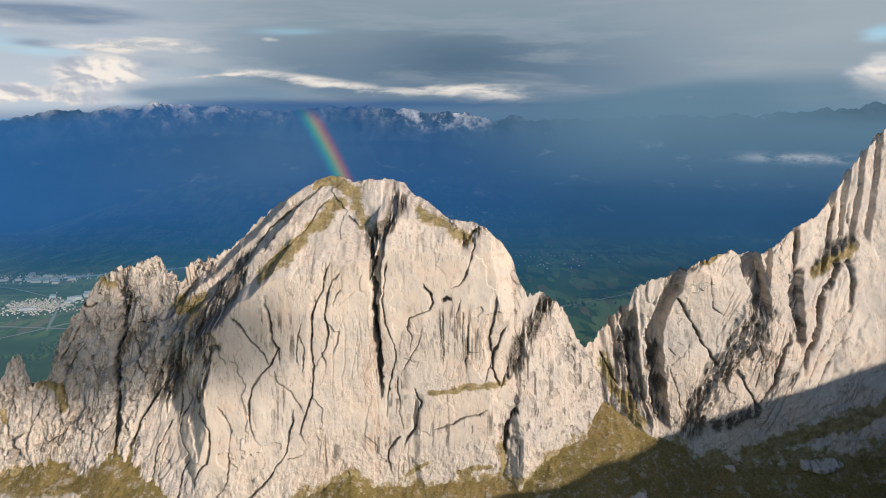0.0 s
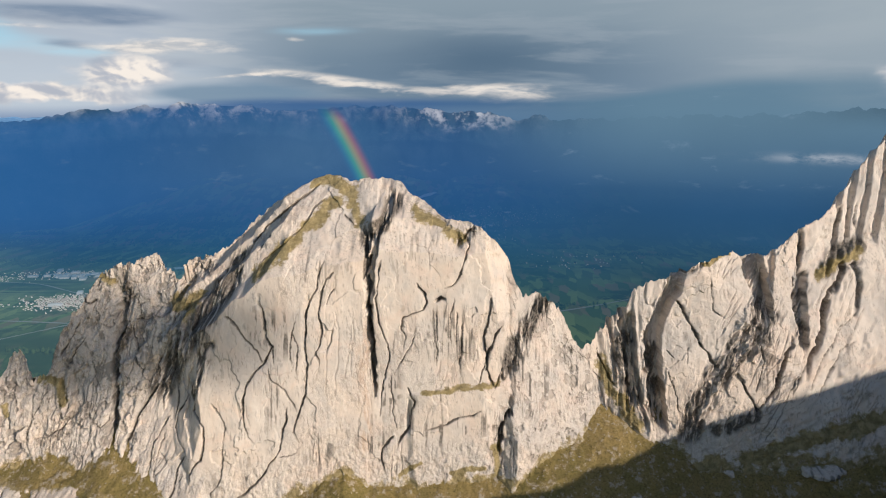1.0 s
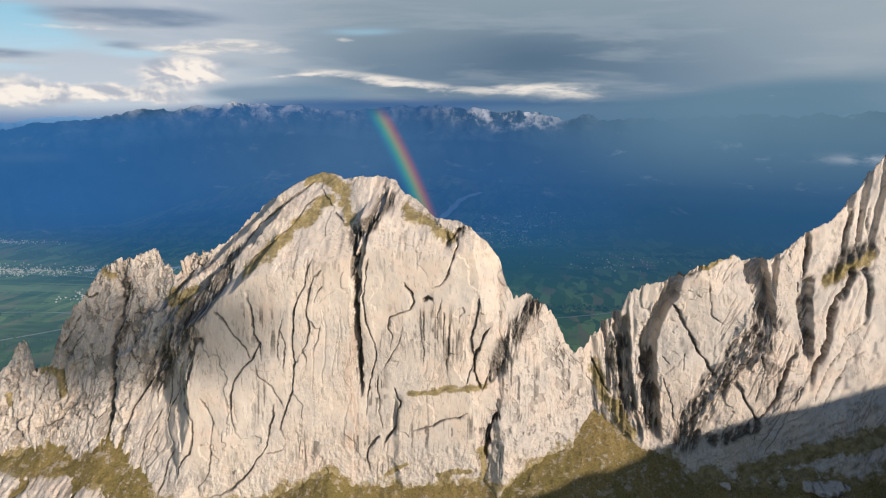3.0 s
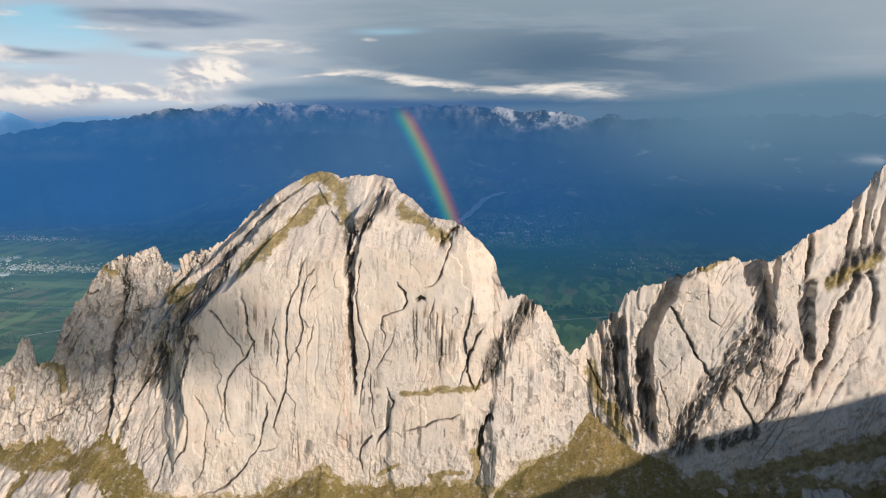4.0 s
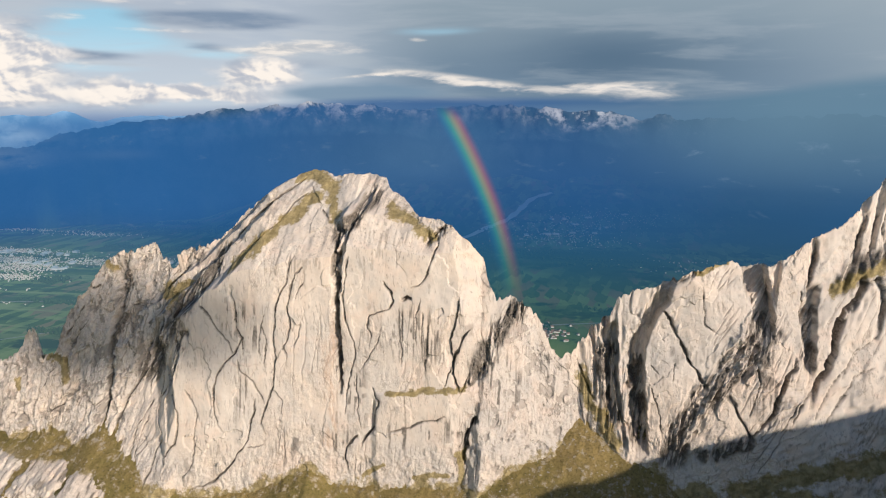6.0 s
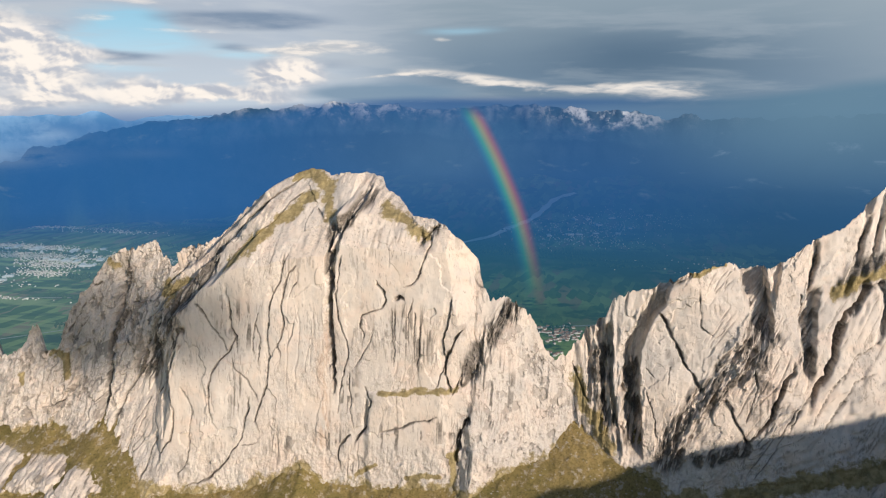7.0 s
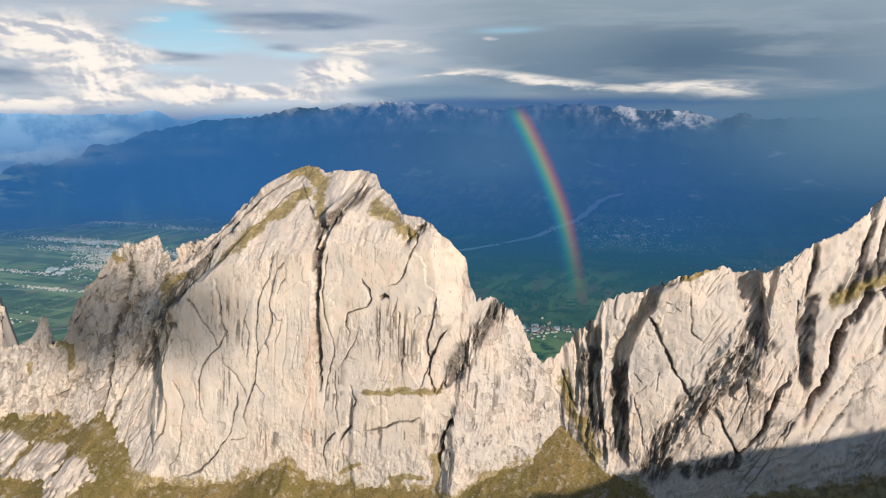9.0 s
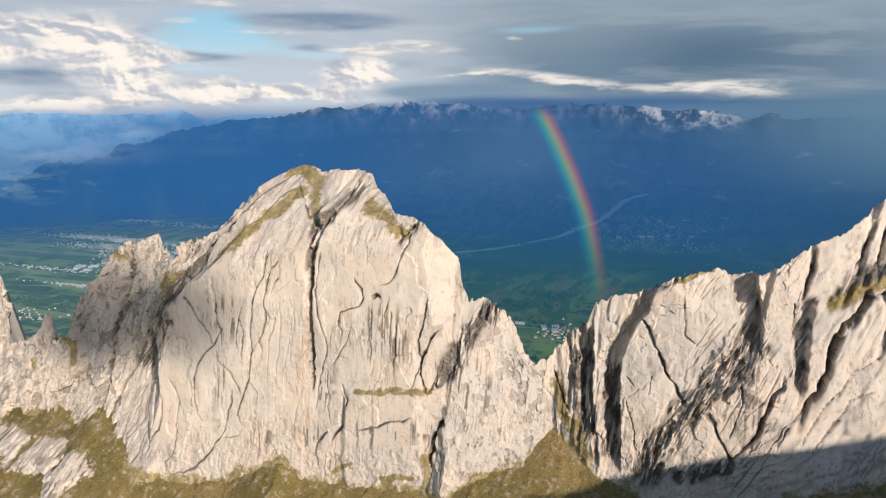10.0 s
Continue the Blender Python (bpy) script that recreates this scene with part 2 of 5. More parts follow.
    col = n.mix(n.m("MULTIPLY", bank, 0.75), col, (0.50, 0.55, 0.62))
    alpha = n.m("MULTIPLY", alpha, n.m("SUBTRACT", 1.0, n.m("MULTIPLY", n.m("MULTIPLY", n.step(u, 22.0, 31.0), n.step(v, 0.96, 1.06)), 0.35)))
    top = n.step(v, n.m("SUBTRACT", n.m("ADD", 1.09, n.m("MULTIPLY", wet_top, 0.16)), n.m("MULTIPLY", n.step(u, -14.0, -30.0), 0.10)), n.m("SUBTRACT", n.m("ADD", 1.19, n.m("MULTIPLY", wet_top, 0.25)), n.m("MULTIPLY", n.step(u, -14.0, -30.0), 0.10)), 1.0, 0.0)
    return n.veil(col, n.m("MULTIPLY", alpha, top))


def cloud_material():
    """Broken evening cloud; u is the bearing and v the height, both in degrees."""
    n = Tree("evening_cloud")
    c = n.uv()
    u, v, _ = n.xyz(c)

    def grain(su, sv, detail, rough, du=0.0, dv=0.0, warp=0.3):
        return n.noise(n.scaled(c, (su, sv, 1.0), off=(du, dv, 0)), 1.0, detail, rough, warp)

    def swing(field, size):
        return n.m("MULTIPLY", n.m("SUBTRACT", field, 0.5), size)

    ragged = n.node("ShaderNodeCombineXYZ")
    n.put(ragged.inputs[0], n.m("ADD", u, n.m("ADD", swing(grain(0.20, 0.36, 4, 0.6, 3.1, 1.7), 4.0), swing(grain(0.6, 0.9, 4, 0.5, 9.0, 2.0), 1.5))))
    n.put(ragged.inputs[1], n.m("ADD", v, n.m("ADD", swing(grain(0.20, 0.36, 4, 0.6, 5.7, 8.2), 1.7), swing(grain(0.6, 0.9, 4, 0.5, 1.0, 6.0), 1.0))))
    smooth_edge = n.node("ShaderNodeCombineXYZ")
    n.put(smooth_edge.inputs[0], n.m("ADD", u, swing(grain(0.09, 0.5, 3, 0.55, 2.0, 4.0), 5.0)))
    n.put(smooth_edge.inputs[1], n.m("ADD", v, swing(grain(0.09, 0.5, 3, 0.55, 6.0, 1.0), 0.8)))

    def spots(where, *rows):
        total = 0.0
        for u0, v0, su, sv, k in rows:
            size = n.node("ShaderNodeVectorMath")
            size.operation = "LENGTH"
            n.put(size.inputs[0], n.scaled(where.outputs[0], (1 / su, 1 / sv, 0.0), off=(-u0 / su, -v0 / sv, 0)))
            far = n.m("MULTIPLY", size.outputs["Value"], size.outputs["Value"])
            total = n.m("MULTIPLY_ADD", n.m("EXPONENT", n.m("MULTIPLY", far, -1.0)), k, total)
        return total

    streak = grain(0.07, 0.55, 6, 0.58, 3.0, 1.0)
    west = n.step(u, -10.0, -26.0)
    col = n.mix(west, n.mix(n.step(v, 2.0, 8.0), (0.175, 0.255, 0.345), (0.27, 0.345, 0.41)), n.mix(n.step(v, 1.5, 7.5), (0.53, 0.60, 0.68), (0.43, 0.49, 0.575)))
    col = n.mix(n.m("MULTIPLY", west, n.step(streak, 0.45, 0.65, 0.0, 0.6)), col, (0.62, 0.66, 0.71))
    col = n.mix(spots(smooth_edge, (1.5, 3.9, 8.5, 2.2, 0.95)), col, (0.098, 0.165, 0.245))
    east = n.mix(n.step(v, 0.0, 6.0), (0.20, 0.285, 0.37), (0.37, 0.435, 0.485))
    col = n.mix(n.m("MULTIPLY", n.step(u, 9.0, 27.0), 0.95), col, n.mix(n.step(grain(0.08, 0.3, 5, 0.55, 4.0, 4.0), 0.35, 0.65), east, (0.33, 0.40, 0.46)))
    col = n.mix(n.m("MULTIPLY", n.step(streak, 0.48, 0.66), 0.4), col, (0.37, 0.43, 0.49))
    blue = spots(smooth_edge, (-36.5, 6.2, 3.4, 1.1, 1.0), (-36.0, 4.7, 5.5, 0.75, 0.95), (-27.5, 4.1, 3.0, 0.45, 0.8), (-11.5, 6.0, 4.0, 0.4, 0.45), (-38.0, 3.0, 5.0, 0.4, 0.6), (-45.5, 6.5, 4.0, 0.5, 0.35), (30.5, 5.2, 1.6, 0.6, 0.7))
    col = n.mix(n.m("MULTIPLY", n.step(blue, 0.10, 0.75), n.step(streak, 0.72, 0.42)), col, n.mix(n.step(v, 3.0, 7.0), (0.50, 0.70, 0.82), (0.33, 0.60, 0.77)))
    murk = spots(smooth_edge, (-28.0, 6.6, 6.8, 0.75, 1.1), (-28.5, 4.6, 2.2, 0.4, 0.6), (-37.3, 3.75, 4.0, 0.4, 0.8), (-47.5, 2.2, 4.5, 0.9, 0.85), (-44.5, 0.9, 4.5, 0.35, 0.6), (-23.0, 3.4, 5.0, 0.7, 0.5))
    col = n.mix(n.m("MULTIPLY", n.step(murk, 0.22, 0.75), n.step(grain(0.2, 0.9, 5, 0.6, 7.0, 3.0), 0.25, 0.6, 0.55, 0.95)), col, n.mix(n.step(streak, 0.4, 0.65), (0.20, 0.275, 0.385), (0.34, 0.40, 0.49)))
    heap = spots(ragged, (-44.3, 4.3, 3.4, 1.9, 1.25), (-49.5, 5.6, 2.6, 0.6, 1.0), (-49.8, 3.6, 2.2, 0.55, 1.0), (-40.3, 3.7, 3.4, 0.7, 0.95), (-41.5, 2.2, 3.0, 0.7, 0.75), (-41.0, 0.9, 2.6, 0.9, 0.95),
                 (-35.6, 1.2, 2.6, 0.85, 1.05), (-31.3, 1.2, 3.6, 0.55, 0.9), (-47.5, 0.3, 5.5, 0.5, 0.9), (-25.2, 2.75, 2.6, 1.05, 1.35), (-28.5, 1.0, 3.0, 0.5, 0.7), (31.5, 2.2, 2.4, 1.5, 0.62))
    band = spots(smooth_edge, (-20.5, 4.7, 3.6, 0.40, 1.05), (-24.8, 4.4, 2.8, 0.5, 0.85), (-37.0, 7.7, 6.0, 0.3, 0.6), (-39.0, 6.3, 1.5, 0.35, 0.6), (-32.0, 5.6, 4.5, 0.22, 0.55), (-13.0, 5.4, 0.9, 0.2, 0.5), (1.5, 1.7, 5.0, 0.45, 0.95), (4.5, 0.9, 3.6, 0.7, 0.5))
    tilt = n.node("ShaderNodeCombineXYZ")
    fine = grain(0.35, 1.6, 5, 0.6, 2.0, 9.0)
    n.put(tilt.inputs[0], u), n.put(tilt.inputs[1], n.m("ADD", n.m("MULTIPLY_ADD", u, 0.13, 1.495), n.m("ADD", v, swing(fine, 0.7))))
    arch = n.node("ShaderNodeCombineXYZ")
    n.put(arch.inputs[0], u), n.put(arch.inputs[1], n.m("ADD", n.m("MULTIPLY_ADD", u, -0.10, -1.75), n.m("ADD", v, swing(fine, 0.25))))
    rim = n.m("ADD", spots(tilt, (-10.0, 2.55, 6.0, 0.42, 1.0)), spots(arch, (-17.4, 2.62, 2.2, 0.13, 1.0)))
    puff, beyond = grain(0.30, 0.52, 4, 0.45), grain(0.30, 0.52, 4, 0.45, -0.06, -0.10)
    relief = n.step(n.m("SUBTRACT", puff, beyond), -0.07, 0.07)
    lit = n.m("MULTIPLY", n.step(n.m("ADD", heap, swing(puff, 1.0)), 0.12, 0.85), n.step(heap, 0.08, 0.3))
    soft = n.m("MULTIPLY", n.step(n.m("ADD", n.m("ADD", band, rim), swing(fine, 1.1)), 0.15, 1.05), n.step(n.m("ADD", band, rim), 0.05, 0.3))
    warm = n.mix(n.step(n.m("ADD", n.m("MULTIPLY", relief, 0.55), n.m("MULTIPLY", grain(0.16, 0.4, 5, 0.55, 8.0, 8.0), 1.1)), 0.50, 1.08), (0.47, 0.50, 0.57), (1.0, 0.91, 0.82))
    bank = n.m("MULTIPLY", n.step(n.m("ADD", heap, swing(grain(0.12, 0.34, 5, 0.55, 1.0, 3.0), 1.6)), 0.05, 0.55), n.step(heap, 0.02, 0.25))
    col = n.mix(n.m("MULTIPLY", bank, 0.75), col, n.mix(n.step(grain(0.2, 0.6, 5, 0.52, 2.0, 2.0), 0.32, 0.68), (0.36, 0.42, 0.51), (0.88, 0.84, 0.82)))
    col = n.mix(n.m("MULTIPLY", lit, 0.92), col, warm)
    col = n.mix(n.m("MULTIPLY", soft, 0.92), col, n.mix(n.step(fine, 0.35, 0.6), (0.52, 0.54, 0.57), (0.90, 0.83, 0.76)))
    lens = spots(smooth_edge, (-17.5, 1.2, 6.5, 0.85, 1.0))
    col = n.mix(n.m("MULTIPLY", n.step(lens, 0.15, 0.7), n.m("SUBTRACT", 0.85, n.m("MULTIPLY", n.m("MAXIMUM", soft, lit), 0.75))), col, (0.19, 0.29, 0.40))
    col = n.mix(n.m("MULTIPLY", n.step(v, 1.0, -0.6), n.step(u, -16.0, 2.0, 0.25, 0.85)), col, n.mix(n.step(u, -36.0, -18.0), (0.52, 0.585, 0.66), (0.17, 0.285, 0.41)))
    e = n.node("ShaderNodeEmission")
    n.put(e.inputs[0], col)
    n.t.links.new(e.outputs[0], n.out.inputs[0])
    return n.mat


def pale_range_material():
    n = Tree("haze_pale_mountain")
    p = n.place()
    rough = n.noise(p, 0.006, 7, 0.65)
    # pale haze blue is put into the base colour
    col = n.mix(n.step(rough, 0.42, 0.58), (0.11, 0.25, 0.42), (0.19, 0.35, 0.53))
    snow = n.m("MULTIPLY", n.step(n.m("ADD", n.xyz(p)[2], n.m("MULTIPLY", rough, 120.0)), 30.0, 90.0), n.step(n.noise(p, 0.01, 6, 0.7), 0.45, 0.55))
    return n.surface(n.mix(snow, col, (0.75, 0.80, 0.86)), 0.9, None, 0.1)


PALE = pale_range_material()
ROCK, TURF, LAND, RANGE, HAZE, CLOUD = rock_material(), meadow_material(), valley_material(), range_material(), haze_material(), cloud_material()


# ---- noise on arrays ----
def chance(i, j, seed):
    h = (i * 374761393 + j * 668265263 + seed * 974634757) & 0xFFFFFFFF
    h = ((h ^ (h >> 13)) * 1274126177) & 0xFFFFFFFF
    h = ((h ^ (h >> 16)) * 2246822519) & 0xFFFFFFFF
    return ((h ^ (h >> 15)) & 0xFFFFFF) / float(0xFFFFFF)


def smooth(a, lo, hi):
    q = np.clip((a - lo) / (hi - lo), 0, 1)
    return q * q * (3 - 2 * q)


def value(x, y, seed):
    i, j = np.floor(x).astype(np.int64), np.floor(y).astype(np.int64)
    fx, fy = x - i, y - j
    fx, fy = fx * fx * fx * (fx * (fx * 6 - 15) + 10), fy * fy * fy * (fy * (fy * 6 - 15) + 10)
    a = chance(i, j, seed) * (1 - fx) + chance(i + 1, j, seed) * fx
    b = chance(i, j + 1, seed) * (1 - fx) + chance(i + 1, j + 1, seed) * fx
    return a * (1 - fy) + b * fy


def fbm(x, y, seed, octaves=4, gain=0.5):
    """About -1 to 1."""
    total, amp, norm = 0.0, 1.0, 0.0
    for k in range(octaves):
        total = total + amp * (2 * value(x * 2 ** k + 17.3 * k, y * 2 ** k - 9.1 * k, seed + k) - 1)
        norm, amp = norm + amp, amp * gain
    return total / norm * 1.5


def slabs(x, y, seed):
    """Cells: a height of each cell with its own tilt, and the distance to the nearest joint."""
    i, j = np.floor(x).astype(np.int64), np.floor(y).astype(np.int64)
    f1, f2, high = np.full(x.shape, 9.0), np.full(x.shape, 9.0), np.zeros(x.shape)
    for di in (-1, 0, 1):
        for dj in (-1, 0, 1):
            a, b = i + di, j + dj
            ox, oy = x - a - 0.1 - 0.8 * chance(a, b, seed), y - b - 0.1 - 0.8 * chance(a, b, seed + 1)
            d = np.hypot(ox, oy)
            h = chance(a, b, seed + 2) - 0.5 + ox * (chance(a, b, seed + 3) - 0.5) * 1.4 + oy * (chance(a, b, seed + 4) - 0.5) * 1.0
            near = d < f1
            f2 = np.where(near, f1, np.minimum(f2, d))
            high = np.where(near, h, high)
            f1 = np.where(near, d, f1)
    return high, f2 - f1


def far_from(x, z, line):
    """Distance from the polyline x, z, x, z, ... and how far along it the nearest place is (0 to 1)."""
    best, along = np.full(x.shape, 1e9), np.zeros(x.shape)
    pts = list(zip(line[0::2], line[1::2]))
    for k, ((ax, az), (bx, bz)) in enumerate(zip(pts, pts[1:])):
        dx, dz = bx - ax, bz - az
        s = np.clip(((x - ax) * dx + (z - az) * dz) / (dx * dx + dz * dz), 0, 1)
        d = np.hypot(x - ax - s * dx, z - az - s * dz)
        along = np.where(d < best, (k + s) / (len(pts) - 1), along)
        best = np.minimum(best, d)
    return best, along


# ---- the shape of the massif: how far back the rock stands at each x and z (z from the eye's level) ----
RIDGE_X = (-260, -190, -173, -168.5, -165, -163, -160, -145, -141.5, -139, -136.5, -134, -131.5, -130, -124.5, -122, -120, -115, -111, -107, -103, -101, -96, -92, -89, -86, -84,
           -82, -76, -70, -65, -59, -52, -47, -41, -37, -31, -29, -23, -13, -10, -5, 1, 9, 13, 18, 22, 23)
RIDGE_Z = (-80, -58, -64.5, -73, -79, -86, -90, -87, -85, -81, -77, -75, -79, -83, -82, -74, -68, -60, -53, -51, -49, -49.5, -47.4, -46, -50, -52, -54.5,
           -48.5, -46.5, -44.5, -40.3, -33.8, -28.5, -25.5, -21.9, -20.5, -21.2, -22.5, -21.4, -22.6, -25.8, -28, -32.3, -33, -34.6, -39.4, -45.8, -50)
CREST_X = (26, 30, 35, 39, 42, 45, 48, 53, 59, 61, 66, 75, 81, 92, 96, 101, 104, 107, 114, 122, 128, 134, 138, 150, 170, 260)
CREST_Z = (-56.4, -55, -57.9, -63, -70, -73.5, -72.6, -65.7, -61, -55.2, -52.4, -50.5, -46.3, -43.3, -46.1, -45.3, -44.4, -42.6, -36.9, -33.2, -28, -21.5, -16.5, -6, -5, -70)


def crest(x):
    z = np.interp(x, RIDGE_X + CREST_X, RIDGE_Z + CREST_Z)
    jag = np.abs(fbm(x * 0.35, x * 0 + 3.3, 41, 4, 0.6))
    calm = np.interp(x, (-95, -75, -58, -48, 20, 27, 60, 75), (1.0, 1.0, 0.7, 0.22, 0.25, 0.8, 0.8, 0.5))
    return z + (0.8 - 2.4 * jag) * calm + 0.35 * calm * fbm(x * 1.6, x * 0 + 8.3, 45, 2)


def plane(x, z, x0, z0, y0, a, b):
    return y0 + a * (x - x0) + b * (z - z0)


def masses(x, z):
    face = plane(x, z, -40, -75, 200.5, 0.10, 0.13)
    terraces = np.interp(z - x - 5, (-40, 0, 4, 10.5, 12, 17, 18.5, 60), (-55, 0, 8, 10.5, 17.5, 19.5, 24, 74))
    left = np.maximum.reduce([face, face + terraces, plane(x, z, -25, -43, 207, 0.0, 0.95), plane(x, z, -25, -33, 216.5, 0.0, 1.3),
                              plane(x, z, -71, -80, 198.5, -0.9, 0.1) - 5.5 * (1 - smooth(z, -112, -82))])
    right = np.maximum.reduce([plane(x, z, -4, -60, 205.2, 0.05, 0.12), plane(x, z, 18, -90, 203.5, 0.3, 0.1),
                               plane(x, z, 2, -41, 208, 0.1, 0.85), plane(x, z, -5, -32, 214, 0.0, 2.4), plane(x, z, 14, -50, 206, 1.6, 0.4)])
    step = smooth(x, -9, -6) * (1 - smooth(x, 24, 28)) * (1 - smooth(z, -83.0 + 0.09 * x, -82.2 + 0.09 * x))
    right = right - 1.1 * step
    peak = np.where(x < -20.5, left, right)
    tower = np.maximum.reduce([plane(x, z, 32, -79, 207, 0.05, 0.36), plane(x, z, 45.6, -94, 210.5, 0.45, 0.32), plane(x, z, 24, -75, 207, -0.7, 0.3)])
    east = np.maximum.reduce([plane(x, z, 90, -88, 209, -0.06, 0.25), plane(x, z, 90, -69, 212, 0.12, 0.42), plane(x, z, 66, -75, 211.5, -0.5, 0.25)])
    west = np.maximum.reduce([plane(x, z, -95, -65, 217.5, -0.05, 0.38), plane(x, z, -84, -70, 217, 3.0, 0.1), plane(x, z, -150, -75, 216, -0.75, 0.38)])
    apron = np.maximum(plane(x, z, -80, -105, 197, -0.20, 0.7), plane(x, z, -72, -105, 194, 1.5, 0.0) - 5.5 * (1 - smooth(z, -112, -82)) * smooth(x, -76, -70))
    rear = np.maximum(plane(x, z, -72, -48, 227.5, 0.0, 0.15), plane(x, z, -50, -40, 232, 1.2, 0.0))
    return np.minimum.reduce([peak, tower, east, west, apron, rear])


CRACKS, EDGES, GRASS, BROKEN = [], [], [], []


def crack(width, depth, *line):
    CRACKS.append((width, depth, line))


def edge(proud, reach, *line):
    """An edge where the rock to the east stands proud: how far, and how wide the recess beside it is."""
    EDGES.append((proud, reach, line))


def grass(width, *line):
    GRASS.append((width, line))


def broken(width, *line):
    """Dark, shattered rock along a gully; lichen and painted shade share its near-black."""
    BROKEN.append((width, line))


crack(1.3, 4.6, -22.1, -36.2, -21.0, -42.8, -20.5, -50.9, -20.3, -58.4, -19.7, -65.0, -18.9, -71.7, -18.8, -79.3, -18.4, -84.4)
crack(0.45, 1.2, -16.7, -43.3, -17.5, -49.5, -18.1, -54.5, -17.3, -62.4, -15.0, -67.4, -14.0, -72.0, -15.1, -76.6, -16.7, -84.3, -17.1, -90.3)
crack(0.30, 0.8, -13.7, -78.2, -13.3, -84.1, -12.8, -90.9, -11.6, -94.5)
crack(0.50, 1.6, -51.8, -56.0, -50.8, -59.0, -50.3, -61.5, -50.1, -66.6, -48.5, -68.6, -50.7, -73.4, -54.1, -76.5, -55.9, -80.3, -57.1, -84.1, -57.2, -88.0, -56.7, -92.0, -55.6, -95.2, -54.2, -97.1)
crack(0.38, 1.0, -62.0, -59.3, -59.4, -61.7, -57.5, -64.4, -55.0, -67.4, -52.4, -70.9, -50.9, -73.4)
crack(0.48, 1.4, -33.8, -43.9, -35.0, -47.9, -35.5, -52.0, -38.0, -55.7, -38.8, -60.4, -38.9, -65.5, -39.1, -70.5, -38.2, -73.9, -38.7, -78.1, -38.8, -83.2, -40.0, -86.0, -42.0, -91.0, -42.3, -94.4, -41.3, -97.3)
crack(0.45, 1.3, -30.5, -47.0, -33.0, -49.5, -34.3, -52.8, -34.9, -58.7, -34.2, -63.7, -34.5, -67.9, -35.7, -70.5, -34.9, -74.7)
crack(0.25, 0.6, -30.4, -51.9, -32.1, -54.1, -32.6, -57.0)
crack(0.25, 0.6, -41.7, -61.3, -42.7, -64.7, -43.4, -69.0, -43.0, -73.5)
crack(0.25, 0.6, -42.4, -64.7, -41.1, -69.7, -41.6, -76.9)
crack(0.30, 0.8, -49.8, -75.0, -49.3, -77.6, -47.2, -79.7, -44.6, -82.0, -43.2, -85.1, -41.7, -87.9)
crack(0.28, 0.7, -48.2, -68.2, -48.0, -73.6)
crack(0.50, 1.4, -44.4, -87.1, -44.9, -91.1, -45.9, -95.4, -46.6, -99.7, -48.0, -101.8, -49.7, -103.8, -52.3, -107.7, -54.5, -110.4, -57.5, -112.8, -61.0, -114.6, -65.0, -116.0)
crack(0.25, 0.6, -46.7, -101.8, -43.6, -101.3, -41.9, -100.4)
crack(0.30, 0.8, -66.3, -84.9, -64.0, -88.3, -62.4, -92.5, -63.1, -96.8, -63.5, -104.6, -64.2, -108.1, -67.1, -111.7, -66.4, -114.9)
crack(0.55, 1.6, -71.5, -80.7, -72.6, -89.1, -68.9, -91.9, -68.7, -97.9, -70.0, -102.1, -71.9, -103.9, -73.2, -106.6, -73.0, -111.1)
crack(0.42, 1.2, -75.3, -84.9, -79.6, -91.2, -80.3, -96.2, -76.8, -99.3, -73.5, -102.6)
crack(0.55, 1.5, -75.6, -102.0, -77.5, -105.1, -78.1, -108.0, -78.4, -111.4, -79.3, -115.2)
crack(0.80, 2.0, -88.1, -84.1, -90.8, -89.3, -92.9, -92.9, -94.7, -97.2, -96.1, -101.1, -95.1, -105.4, -92.5, -109.3)
crack(0.42, 1.2, -83.4, -93.3, -84.7, -96.7, -86.8, -99.9, -86.9, -103.6, -86.9, -107.8, -85.1, -112.0)
crack(0.28, 0.7, -83.4, -97.3, -84.7, -101.8, -85.3, -106.9, -84.4, -110.5)
crack(0.50, 1.4, -85.7, -84.1, -85.9, -87.6, -85.3, -91.9)
crack(0.50, 1.4, -80.6, -83.4, -80.0, -88.6, -80.9, -93.3)
crack(1.2, 3.6, -103.5, -54.5, -102.0, -60.6, -100.9, -68.5, -101.8, -72.1, -102.3, -76.5, -102.0, -82.5, -100.7, -91.0, -101.3, -95.2, -101.0, -100.3, -98.8, -104.0, -95.4, -107.9)
crack(0.50, 1.4, -99.3, -66.7, -96.7, -71.8, -94.0, -78.5, -90.5, -84.2)
crack(0.50, 1.4, -117.7, -80.1, -118.5, -85.4, -116.6, -90.5, -116.1, -95.6, -117.3, -97.8, -120.8, -99.8, -125.5, -101.2)
crack(0.40, 1.1, -110.3, -88.3, -109.7, -93.4, -107.1, -95.7, -104.9, -97.6, -101.5, -93.7)
crack(0.50, 1.4, -115.5, -60.8, -112.5, -61.6, -110.5, -60.2)
crack(0.42, 1.2, -114.9, -66.7, -117.8, -72.2, -120.5, -76.8)
crack(0.38, 1.0, -112.3, -71.3, -115.2, -74.7, -117.1, -78.7, -118.3, -84.0)
crack(0.38, 1.0, -97.5, -54.2, -96.6, -59.8, -95.0, -65.6)
crack(0.35, 0.9, -97.3, -65.7, -93.1, -65.5, -88.1, -64.1)
crack(0.35, 0.9, -110.1, -76.1, -108.3, -83.0, -106.5, -85.8)
crack(0.40, 1.0, -90.5, -84.2, -88.7, -80.2, -87.2, -76.3)
crack(0.45, 1.2, -135.4, -84.9, -134.2, -89.8, -132.7, -93.8)
